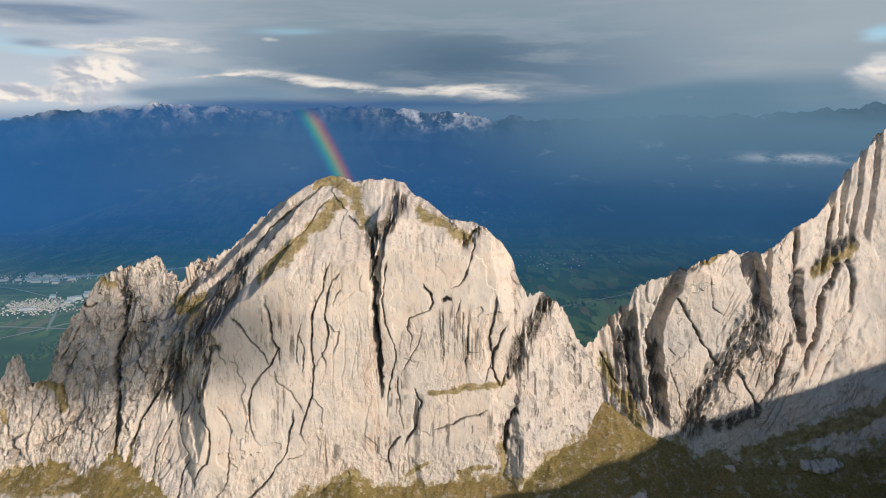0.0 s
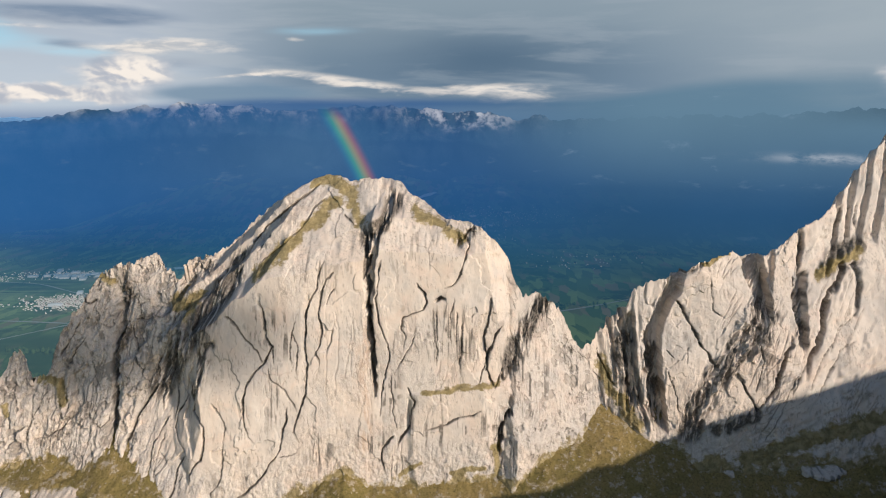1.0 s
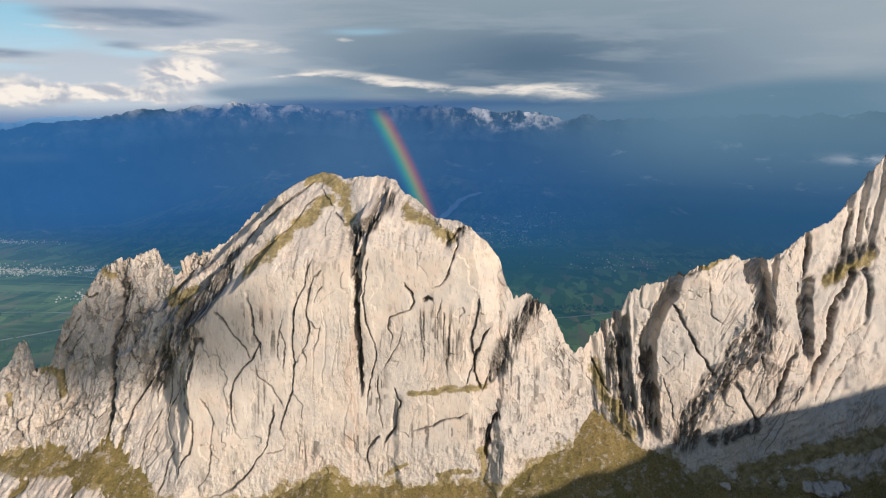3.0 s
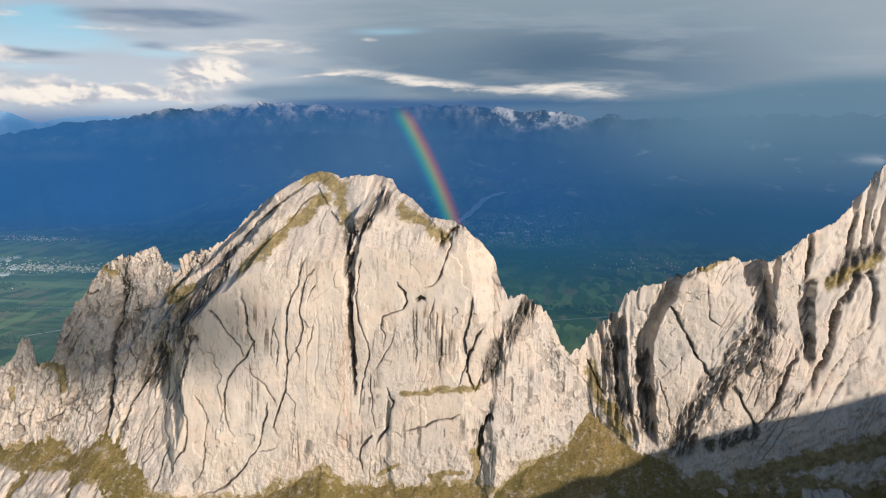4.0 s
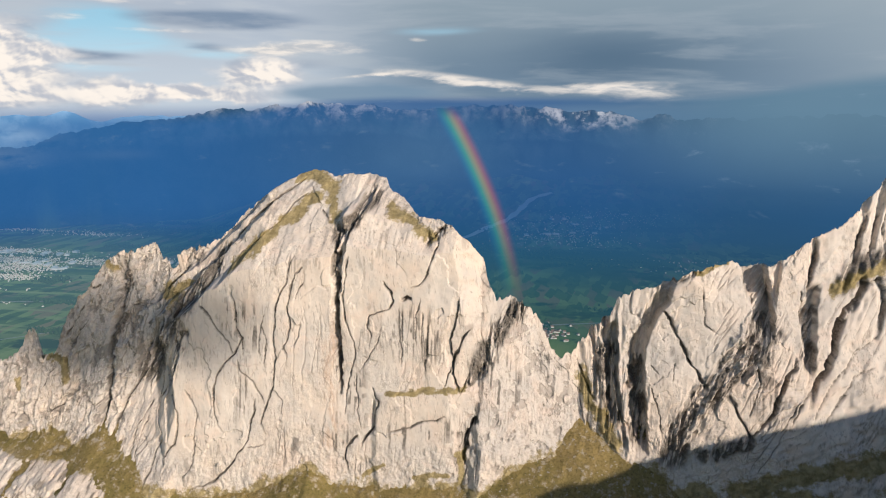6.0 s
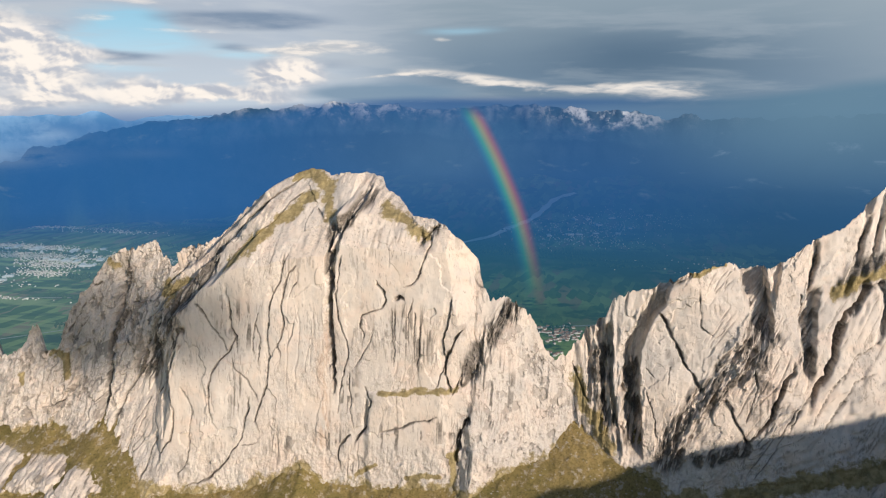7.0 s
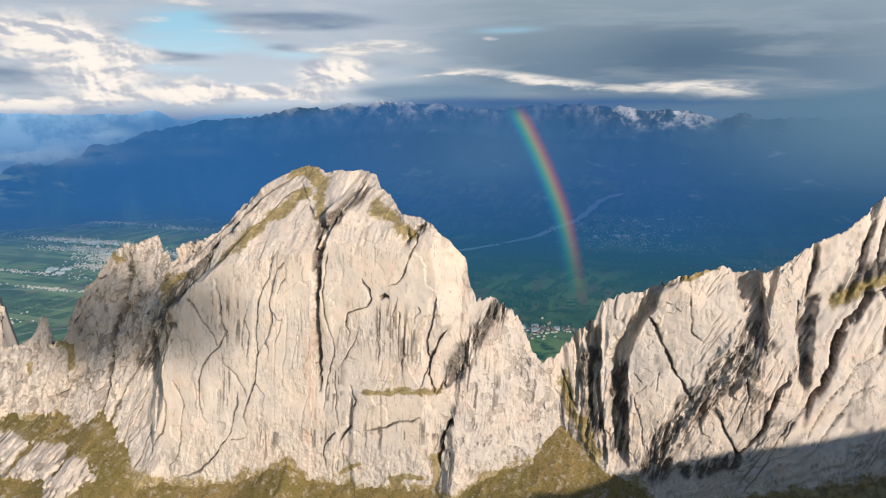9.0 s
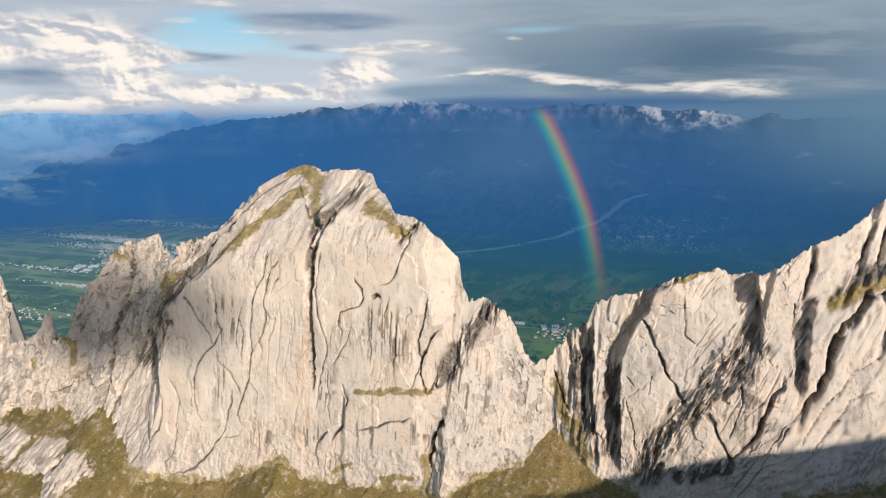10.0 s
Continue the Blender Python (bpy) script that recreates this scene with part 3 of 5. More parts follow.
crack(0.45, 1.2, -124.4, -84.1, -124.7, -89.4, -126.6, -93.4, -128.7, -98.7, -128.2, -103.5, -126.2, -108.7)
crack(0.30, 0.8, -6.0, -50.5, -4.3, -52.9, -2.9, -56.1, -4.2, -58.6, -7.2, -59.7, -10.1, -60.5, -10.7, -63.5, -9.5, -65.8, -9.9, -70.8)
crack(0.55, 1.4, -5.7, -50.8, -3.8, -53.5, -2.9, -56.3, -3.9, -58.3)
crack(0.80, 2.2, -0.3, -55.7, 1.1, -54.7, 2.2, -55.1)
crack(0.25, 0.6, -0.9, -58.9, -0.8, -69.3)
crack(0.25, 0.6, -0.0, -59.3, 0.1, -75.1)
crack(0.25, 0.6, 5.2, -54.7, 4.1, -60.0, 4.1, -68.6)
crack(0.25, 0.6, 5.9, -58.8, 5.6, -68.5)
crack(0.38, 1.0, 7.5, -62.3, 7.2, -69.8, 6.8, -76.8)
crack(0.25, 0.6, -6.4, -65.4, -8.1, -69.6, -10.5, -73.9, -12.2, -76.6)
crack(0.40, 1.1, 16.5, -55.0, 16.0, -58.8, 14.2, -65.4, 14.6, -69.8, 15.1, -72.4)
crack(0.65, 1.8, 19.6, -63.8, 17.7, -65.3, 16.7, -68.1, 15.1, -72.3, 14.9, -76.1, 16.1, -79.4, 17.2, -81.3)
crack(0.30, 0.8, 14.8, -73.6, 13.6, -77.0, 13.0, -80.5)
crack(0.40, 1.0, 19.7, -76.2, 18.5, -78.8, 17.4, -81.7)
crack(1.10, 3.2, 22.2, -88.1, 20.5, -91.8, 19.5, -95.4, 19.1, -99.6, 19.4, -105.8)
crack(0.60, 1.7, -8.6, -81.4, -7.7, -83.7, -6.4, -85.5, -7.3, -87.8, -7.8, -93.1, -10.4, -96.7, -12.0, -100.4)
crack(0.50, 1.3, -12.9, -96.3, -16.3, -100.1, -16.5, -103.9, -15.7, -107.3)
crack(0.45, 1.2, -3.3, -94.3, 0.0, -93.6, 3.7, -92.0, 8.3, -90.1, 13.2, -88.7)
crack(0.42, 1.2, 9.5, -38.3, 8.6, -42.2, 6.7, -47.5, 4.8, -51.0, 2.3, -52.0)
crack(0.60, 1.6, 5.6, -40.5, 7.4, -38.3, 8.7, -36.4, 10.9, -34.3)
crack(0.60, 1.8, -38.2, -22.9, -42.1, -26.0, -45.9, -29.2, -50.6, -32.5, -55.3, -36.9, -58.6, -41.1, -60.7, -44.8)
crack(0.70, 1.8, -51.9, -37.2, -53.4, -39.5, -54.6, -42.0)
crack(0.40, 1.1, -36.1, -27.5, -39.6, -30.5, -41.7, -35.2, -45.0, -38.2, -50.0, -42.5, -57.2, -48.3)
crack(0.30, 0.8, -29.4, -31.5, -25.7, -34.4)
crack(0.60, 1.8, 50.1, -75.5, 52.3, -79.9, 54.0, -83.0, 56.0, -85.1)
crack(0.75, 2.2, 73.9, -57.3, 75.5, -60.6, 76.8, -63.0, 79.3, -67.2, 81.7, -71.7, 84.1, -75.5, 86.1, -78.5)
crack(0.30, 0.8, 83.8, -49.8, 84.4, -55.9, 84.8, -60.6, 86.4, -62.0, 88.5, -63.3)
crack(0.85, 2.2, 91.4, -78.7, 93.3, -81.9, 94.8, -85.3, 96.5, -87.7, 98.6, -91.0)
crack(0.75, 2.0, 109.3, -70.3, 107.3, -72.3, 105.7, -76.0, 104.0, -81.4, 102.2, -84.6, 100.0, -87.4, 97.2, -90.1)
crack(1.00, 2.8, 134.4, -45.8, 128.3, -49.2, 125.0, -53.7, 121.7, -57.5, 119.8, -62.7, 119.4, -67.0, 118.0, -70.8, 114.8, -74.3, 112.9, -77.2, 112.5, -80.3)
crack(0.80, 2.2, 115.2, -37.8, 114.7, -42.5, 113.6, -46.3, 112.3, -50.4)
crack(0.75, 2.0, 131.9, -48.8, 132.7, -53.6, 131.8, -58.1, 130.8, -62.2)
crack(0.30, 0.9, 130.8, -62.2, 128.3, -64.1, 124.3, -66.4, 122.6, -69.9, 121.0, -73.1)
crack(0.30, 0.8, 125.9, -65.5, 122.6, -69.9, 119.4, -73.5, 117.0, -77.1, 114.6, -81.4, 113.0, -85.2)
crack(0.28, 0.7, 129.5, -69.7, 124.3, -72.7, 121.5, -77.0, 119.1, -80.2)
crack(0.28, 0.7, 122.3, -77.0, 118.3, -81.3, 115.9, -85.2)
crack(0.28, 0.7, 109.8, -79.4, 107.3, -84.1, 105.2, -87.8)
crack(0.28, 0.7, 113.3, -75.8, 110.1, -80.4, 108.0, -85.6)
crack(0.55, 1.5, 129.5, -30.0, 127.4, -35.5, 125.6, -40.1, 123.6, -43.5)
crack(0.55, 1.5, 132.1, -30.5, 130.5, -37.0, 127.8, -43.4)
crack(0.40, 1.1, 134.4, -29.2, 133.0, -33.9, 133.7, -38.8)
crack(0.40, 1.1, 99.0, -70.4, 99.8, -75.2, 98.4, -79.9, 97.0, -84.3)
crack(0.30, 0.8, 71.0, -78.9, 72.0, -81.9, 73.7, -86.5, 74.5, -92.7)
crack(0.30, 0.8, 77.1, -72.1, 76.9, -76.8)
crack(0.30, 0.8, 70.8, -72.6, 72.8, -74.8)
crack(0.40, 1.0, 110.3, -50.9, 110.9, -54.7, 110.0, -58.4)

edge(2.0, 2.0, 131, -23, 128, -34, 126, -42)
edge(2.2, 2.2, 137, -16, 133, -30, 130, -42)
edge(2.0, 2.4, 143, -11, 139, -26, 135, -40)
edge(2.2, 2.4, 149, -8, 145, -24, 140, -40)
edge(2.7, 3.0, -14.1, -27.9, -14.5, -32.6, -17.3, -36.7, -17.6, -40.4, -18.4, -45.9, -18.8, -54.2, -18.9, -60.8, -18.6, -70.9)
edge(6.5, 7.4, 101.5, -45.0, 102.6, -49.5, 103.4, -55.5, 103.4, -61.2)
edge(2.2, 2.0, 105.9, -44.6, 104.5, -49.5, 103.9, -54.0)
edge(5.4, 6.0, 77.0, -49.2, 75.4, -54.9, 72.4, -59.8, 70.6, -64.7, 69.2, -68.3, 69.2, -74.3, 69.7, -82.1, 70.2, -88.4, 71.0, -95.3)
edge(3.2, 1.9, 61.2, -64.5, 61.7, -70.1, 62.3, -79.6, 63.7, -87.4, 65.2, -94.4)
edge(3.2, 3.0, 59.0, -61.9, 59.6, -67.2, 60.3, -75.1, 61.0, -81.3, 61.8, -87.6)
edge(2.0, 1.6, 54.4, -64.7, 55.4, -69.7, 55.8, -74.5, 56.2, -82.5)
edge(4.2, 4.2, 115.7, -51.6, 114.5, -56.1, 114.3, -64.2, 113.8, -70.7)
edge(4.2, 2.0, 128.3, -49.5, 124.9, -54.0, 121.7, -57.8, 119.9, -62.7, 119.6, -67.0, 118.2, -70.8, 115.0, -74.3)
edge(1.6, 1.6, 115.1, -38.4, 114.7, -42.5, 113.7, -46.3)
edge(1.4, 1.6, 131.9, -49.1, 132.5, -53.6, 131.7, -58.1, 130.7, -61.8)
edge(1.2, 1.3, 109.2, -70.5, 107.3, -72.6, 105.7, -76.3, 104.0, -81.6, 102.3, -84.7)
edge(1.0, 2.0, 16.5, -55.0, 16.0, -58.8, 14.3, -65.4, 14.8, -70.3, 15.2, -72.8)
edge(0.7, 1.2, -38.0, -55.7, -38.7, -60.4, -38.8, -65.5, -38.9, -70.5, -38.4, -74.7)
edge(0.8, 1.4, -51.6, -56.0, -50.6, -59.0, -50.1, -61.9, -49.9, -66.6)
edge(2.6, 3.2, -103.0, -54.8, -101.6, -60.6, -100.3, -68.5, -101.3, -72.4)
edge(1.8, 1.4, -102.3, -76.5, -101.7, -82.5, -100.5, -91.0, -101.1, -95.2)
edge(1.2, 1.2, -88.0, -84.6, -90.7, -89.7, -92.8, -93.2, -94.6, -97.5, -96.0, -101.4, -95.1, -105.4)
edge(1.2, 1.6, -7.5, -87.3, -7.8, -93.1)
edge(1.6, 2.2, -117.6, -80.5, -118.2, -85.4, -116.4, -90.5)

grass(2.0, -37.6, -21.9, -33.1, -22.6, -28.4, -26.2, -25.9, -30.3, -24.3, -33.7)
grass(2.1, -31.6, -28.5, -36.1, -30.8, -40.0, -34.7, -44.2, -38.5, -48.2, -42.3, -51.0, -45.4, -54.3, -48.4)
grass(1.0, -38.6, -21.9, -41.3, -23.6)
grass(1.8, -6.5, -30.4, -1.8, -33.2, 2.9, -35.9, 6.8, -37.7)
grass(0.9, -3.7, -82.9, 4.6, -82.0, 12.9, -81.1, 18.2, -81.1)
grass(2.6, -83.2, -59.1, -75.2, -58.1, -77.0, -61.1)
grass(1.4, -112.4, -53.1, -106.8, -55.0)
grass(1.6, -127.0, -84.7, -120.8, -84.7, -118.4, -90.6)
grass(1.0, -137.8, -92.1, -136.3, -93.8)
grass(0.8, 82.0, -46.4, 86.3, -45.1, 90.7, -44.2)
grass(1.6, 118.6, -51.1, 122.8, -49.6, 127.7, -46.2, 133.3, -43.4)
grass(0.7, -11.1, -108.2, -4.9, -104.5)
grass(0.9, 4.5, -107.2, 13.6, -105.4)
grass(1.1, 17.6, -99.2, 18.4, -106.1)
grass(2.3, 51.6, -79.1, 54.3, -85.9, 57.9, -90.9, 62.0, -95.8)
grass(1.0, -120, -112, -110, -109)

grass(2.6, 94, -104, 110, -99, 126, -94, 142, -88)
broken(1.3, -102.5, -53, -101.3, -62, -100.6, -69, -102, -77)
broken(0.9, -102, -77, -101, -90, -101.5, -97)
broken(2.4, 33.7, -57.5, 29.0, -62.6, 24.4, -69.7, 22.3, -75.6)
broken(1.0, 22.3, -75.6, 20.6, -78.8)
broken(3.4, -62.4, -47.3, -67.4, -56.9, -70.9, -63.0, -80.2, -74.1, -86.7, -84.8)
# upright shade beside the west wall, painted as a dark band
broken(1.6, -67.8, -68.7, -69.2, -75.6, -73.2, -84.0)
broken(3.2, 101.7, -61.2, 95.9, -67.3, 91.2, -74.1, 85.0, -81.6, 80.6, -89.3, 77.1, -96.4)
broken(2.0, -13.9, -28.2, -15.4, -32.6, -18.6, -35.7, -21.7, -38.5)
broken(1.2, 11.0, -34.6, 8.9, -37.3, 5.8, -39.0)
broken(2.2, 133.4, -41.6, 127.0, -44.7, 121.3, -49.3)
broken(0.9, 75.7, -50.1, 78.8, -47.4, 84.3, -45.2)
broken(2.0, 96.7, -64.5, 98.2, -70.5)
broken(1.6, 97.9, -91.1, 91.3, -93.3, 85.3, -96.2)
# shade painted as dark bands in the recesses west of the edges
broken(2.0, 58.9, -70.6, 58.4, -80.4, 60.6, -89.4)
broken(1.6, 66.4, -72.9, 67.7, -82.3, 68.0, -93.3)
broken(1.4, 113.3, -55.4, 112.6, -64.2, 112.9, -70.0)

DRIPS = (  # where water has left dark streaks: middle and half size
    (-36, -47, 3.6, 3.1), (2, -65, 5.0, 7.7), (8, -66, 4.1, 8.5), (4, -95, 12.4, 5.1), (-48, -85, 2.3, 6.8), (-50, -63, 5.0, 5.1), (26, -77, 6.6, 6.8), (29, -83, 6.6, 6.8), (-14, -82, 3.3, 8.5), (-19, -98, 5.0, 4.2), (-34, -99, 4.1, 3.4), (100, -72, 4.1, 8.5), (57, -76, 2.5, 10.2), (17, -92, 5.0, 3.4), (-45, -65, 3.3, 6.8), (101, -78, 5.0, 6.8))

FOOT_X = (-900, -300, -150, -139, -125, -111, -100, -93, -83, -65, -46, -34, -27, -20, -12, 4, 20, 28, 32, 38, 46, 55, 60, 64, 69, 76, 80, 93, 108, 122, 300, 900)
FOOT_Y = (208, 208, 204, 202, 203, 201, 201, 196, 190, 192, 195, 197, 198, 198, 198, 198, 201, 200, 203, 206, 210, 212, 210, 208, 208, 207, 206, 206, 206, 206, 210, 210)
FOOT_Z = (-130, -125, -112, -111, -107, -108, -104, -109, -115, -118, -115, -109, -106, -111, -112, -111, -108, -105.5, -102, -99.5, -96.5, -94, -97, -99, -100, -103, -107, -106, -104, -102, -92, -92)


def turf_cover(x, z):
    wx, wz = x + 1.0 * fbm(x * 0.2, z * 0.2, 101, 3), z + 0.8 * fbm(x * 0.2, z * 0.2, 103, 3)
    cover = np.zeros(x.shape)
    for width, line in GRASS:
        d, _ = far_from(wx, wz, line)
        cover = np.maximum(cover, 0.95 - 0.5 * np.minimum(d / width, 1.9))
    up = z - np.interp(x, FOOT_X, FOOT_Z) - 3 * fbm(x * 0.12, z * 0.05, 105, 4)
    return np.maximum(cover, np.clip(0.62 - 0.15 * np.maximum(up, 0), 0, 1))


LEAN_X = (-150, -100, -85, -70, -50, 20, 30, 50, 65, 80, 100, 135, 200)
LEAN_K = (0.05, 0.12, 0.4, 0.15, 0.0, 0.05, 0.2, -0.1, 0.05, 0.4, 0.55, 0.5, 0.5)


def rock_depth(x, z):
    """How far back the rock stands, how much dirt and painted shade darken it, and how shattered it is."""
    wx = x + 1.5 * fbm(x * 0.06, z * 0.06, 3, 3) + 0.45 * fbm(x * 0.35, z * 0.25, 5, 3)
    wz = z + 1.5 * fbm(x * 0.06, z * 0.06, 7, 3) + 0.45 * fbm(x * 0.35, z * 0.25, 9, 3)
    y = masses(wx, wz)
    lean = np.interp(x, LEAN_X, LEAN_K)
    u = x - lean * (z + 80) + np.interp(x, (40, 70), (1.4, 0.7)) * fbm(x * 0.10, z * 0.05, 11, 3)
    foot = 1 - smooth(z - np.interp(x, FOOT_X, FOOT_Z), 7, 17)
    towers = 1 - smooth(x - 0.25 * (z + 70), -82, -72)
    point = smooth(x - 0.3 * (z + 70), 22, 27) * (1 - smooth(x, 46, 52))
    slab = smooth(x, -97, -90) * (1 - smooth(x, -68, -62)) * (1 - smooth(z, -92, -82))
    flank = smooth(-0.64 * (x + 30) + 0.77 * (z + 30), 1.0, 5.0) * smooth(x, -86, -78) * (1 - smooth(x, -26, -18))
    brow = smooth(z - crest(x), -7, -2) * smooth(x, -22, -12) * (1 - smooth(x, 14, 22))
    rough = np.maximum.reduce([0.05 + 0 * x, 0.9 * towers * (1 - 0.75 * slab), 0.17 * point, 0.18 * foot, 0.16 * flank, 0.4 * brow, 0.30 * smooth(x, 48, 54)])
    worn = np.maximum.reduce([smooth(fbm(x * 0.05, z * 0.06, 55, 4), 0.15, 0.6) * 0.7, 0.85 * towers * (1 - 0.7 * slab), 0.55 * point, 0.75 * foot, 0.4 * flank, 0.6 * brow])
    big, _ = slabs(u / 12.0 + 0.35 * fbm(x * 0.12, z * 0.12, 23, 4), z / 26.0 + 0.35 * fbm(x * 0.12, z * 0.12, 25, 4), 21)
    y = y - (0.55 + 1.9 * towers * (1 - slab)) * big
    mid, _ = slabs(u / 4.6 + 0.6 * fbm(x * 0.3, z * 0.2, 13, 4), z / 8.0 + 0.5 * fbm(x * 0.2, z * 0.2, 15, 3), 31)
    y = y - 1.5 * rough * mid
    small, _ = slabs(u / 1.7 + 0.8 * fbm(x * 0.7, z * 0.4, 19, 4), z / 2.6 + 0.5 * fbm(x * 0.5, z * 0.5, 20, 3), 51)
    y = y - 0.95 * rough * (0.3 + 0.7 * worn) * small
    flute = np.interp(x, (-90, -75, -62, 22, 35, 48, 52, 66, 72), (0.12, 0.10, 0.03, 0.03, 0.12, 0.2, 0.7, 0.5, 0.04))
    y = y + flute * (0.5 - 1.6 * np.abs(fbm(u * 0.38, z * 0.045, 61, 4))) + (0.5 + 0.2 * rough) * fbm(x * 0.06, z * 0.05, 65, 4, 0.5)
    y = y + 0.30 * foot * fbm(x * 0.6, z * 0.5, 67, 4, 0.6) + (0.012 + 0.09 * worn) * fbm(x * 1.3, z * 0.8, 71, 3, 0.6)
    joint, bare = np.zeros(x.shape), 1 - smooth(turf_cover(x, z), 0.1, 0.6)
    for pitch, fall, deep, thin, low, calm, seed in ((0.20, 0.03, 0.8, 0.22, 0.22, 0.65 * towers * (1 - slab) + 0.7 * smooth(x, 48, 52) * (1 - smooth(x, 66, 70)), 211),
                                                     (0.42, 0.07, 0.45, 0.18, 0.30, np.clip(0.42 + 0.4 * towers * (1 - slab) + 0.5 * point + 0.5 * foot + 0.30 * smooth(x, 50, 56), 0, 1), 221)):
        a = fbm(u * pitch, z * fall, seed, 4, 0.5)
        b = fbm((u + 0.25) * pitch, z * fall, seed, 4, 0.5)
        off = np.abs(a) / np.maximum(np.abs(b - a) / 0.25, 0.05)
        open_ = smooth(fbm(x * 0.10, z * 0.055, seed + 7, 3), low, low + 0.25) * bare * calm
        y = y + deep * open_ * np.exp(-(off / (1.3 * thin)) ** 1.5)
        joint = np.maximum(joint, 0.8 * open_ * np.exp(-(off / thin) ** 2))
    beds = fbm(x * 0.10 + z * 0.02, (z - 0.45 * x) * 0.42 + 0.6 * fbm(x * 0.15, z * 0.15, 261, 3), 263, 3)
    low_east = smooth(x, 92, 102) * (1 - smooth(z, -78, -68)) + 0.5 * smooth(x, 74, 80) * (1 - smooth(z, -92, -86))
    y = y + 0.7 * np.clip(low_east, 0, 1) * (np.abs(beds) - 0.3)
    joint = np.maximum(joint, 0.55 * np.clip(low_east, 0, 1) * (1 - smooth(np.abs(beds), 0.02, 0.10)) * smooth(fbm(x * 0.2, z * 0.2, 265, 3), -0.2, 0.3))
    wet = 0.45 * smooth(fbm(x * 0.11, z * 0.13, 241, 3), 0.42, 0.65)
    for cx, cz, rx, rz in DRIPS:
        wet = np.maximum(wet, np.exp(-((x - cx) / rx) ** 4 - ((z - cz) / rz) ** 4))
    blot = smooth(fbm(x * 0.4, z * 0.34, 251, 4, 0.6), 0.30, 0.44) * np.clip(0.9 * towers * (1 - slab) + 0.6 * point + 0.35 * flank + 0.25 * foot, 0, 1)
    joint = np.maximum(joint, 0.55 * blot * bare)
    y = y + 0.5 * blot * bare
    drip = smooth(fbm(x * 1.7, z * 0.085, 243, 2, 0.6), 0.08, 0.36) * smooth(fbm(x * 0.5, z * 0.35, 247, 2), -0.45, 0.0)
    joint = np.maximum(joint, 0.85 * wet * drip * bare)
    streaky = smooth(fbm(u * 1.0, z * 0.20, 231, 4, 0.62), -0.45, 0.02)
    for width, line in BROKEN:
        d, _ = far_from(x + 1.2 * fbm(x * 0.3, z * 0.3, 233, 2), z, line)
        dark = np.exp(-(d / (1.15 * width)) ** 2)
        joint = np.maximum(joint, 0.92 * smooth(dark, 0.1, 0.6) * streaky)
        y = y + dark * (0.7 + 2.0 * fbm(u * 0.8, z * 0.22, 235, 4, 0.6))
        worn = np.maximum(worn, 0.8 * dark)
    sx, sz = x + 0.40 * fbm(x * 0.45, z * 0.45, 81, 5, 0.65), z + 0.45 * fbm(x * 0.3, z * 0.3, 83, 3)
    soil_shade = np.maximum(joint, 0)
    ribs = 0.8 * fbm(u * 0.75, z * 0.13, 237, 4, 0.6)
    for proud, reach, line in EDGES:
        ex = np.interp(-sz, -np.array(line[1::2]), np.array(line[0::2]))
        span = smooth(sz, line[-1] - 3, line[-1] + 1.5) * (1 - smooth(sz, line[1], line[1] + 3.5))
        west_of = ex - sx
        recess = span * smooth(west_of, -0.1, 0.25) * np.clip((1 + 0.25 * fbm(x * 0.3, z * 0.3, 85, 3) - west_of / reach) / 0.35, 0, 1)
        y = y + proud * recess
        if proud > 2.2:
            y = y + ribs * np.minimum(1.5 * recess, 1)
            # streaked near-black paints lichen and shade into the recess
            soil_shade = np.maximum(soil_shade, 0.45 * np.minimum(1.4 * recess, 1) * streaky)
    for width, depth, line in CRACKS:
        reach = 4 * width + 2
        box = (x > min(line[0::2]) - reach) & (x < max(line[0::2]) + reach) & (z > min(line[1::2]) - reach) & (z < max(line[1::2]) + reach)
        if box.any():
            d, s = far_from(sx[box], sz[box], line)
            w = np.maximum(width, 0.34) * (0.34 + 0.92 * value(sx[box] * 0.4, sz[box] * 0.4, 91))
            if width > 0.85:
                d = np.abs(d + 0.55 * width * fbm(u[box] * 1.1, z[box] * 0.16, 95, 3, 0.6))
            taper = smooth(s, -0.04, 0.10) * (1 - 0.75 * smooth(s, 0.8, 1.0)) * (0.55 + 0.45 * smooth(value(sx[box] * 0.22, sz[box] * 0.22, 97), 0.2, 0.5))
            y[box] += depth * taper * (0.92 * (1 - smooth(d, 0.30 * w, 0.80 * w)) + 0.08 * np.exp(-(d / (2.2 * w)) ** 2))
            # darkens the crack's floor; the shade of its depth is painted in
            soil_shade[box] = np.maximum(soil_shade[box], np.minimum(1.6 * taper, 1) * (1 - smooth(d, 0.45 * w, 0.85 * w)) * (0.72 + 0.28 * value(sx[box] * 1.1, sz[box] * 0.4, 93)))
    return y, soil_shade, worn


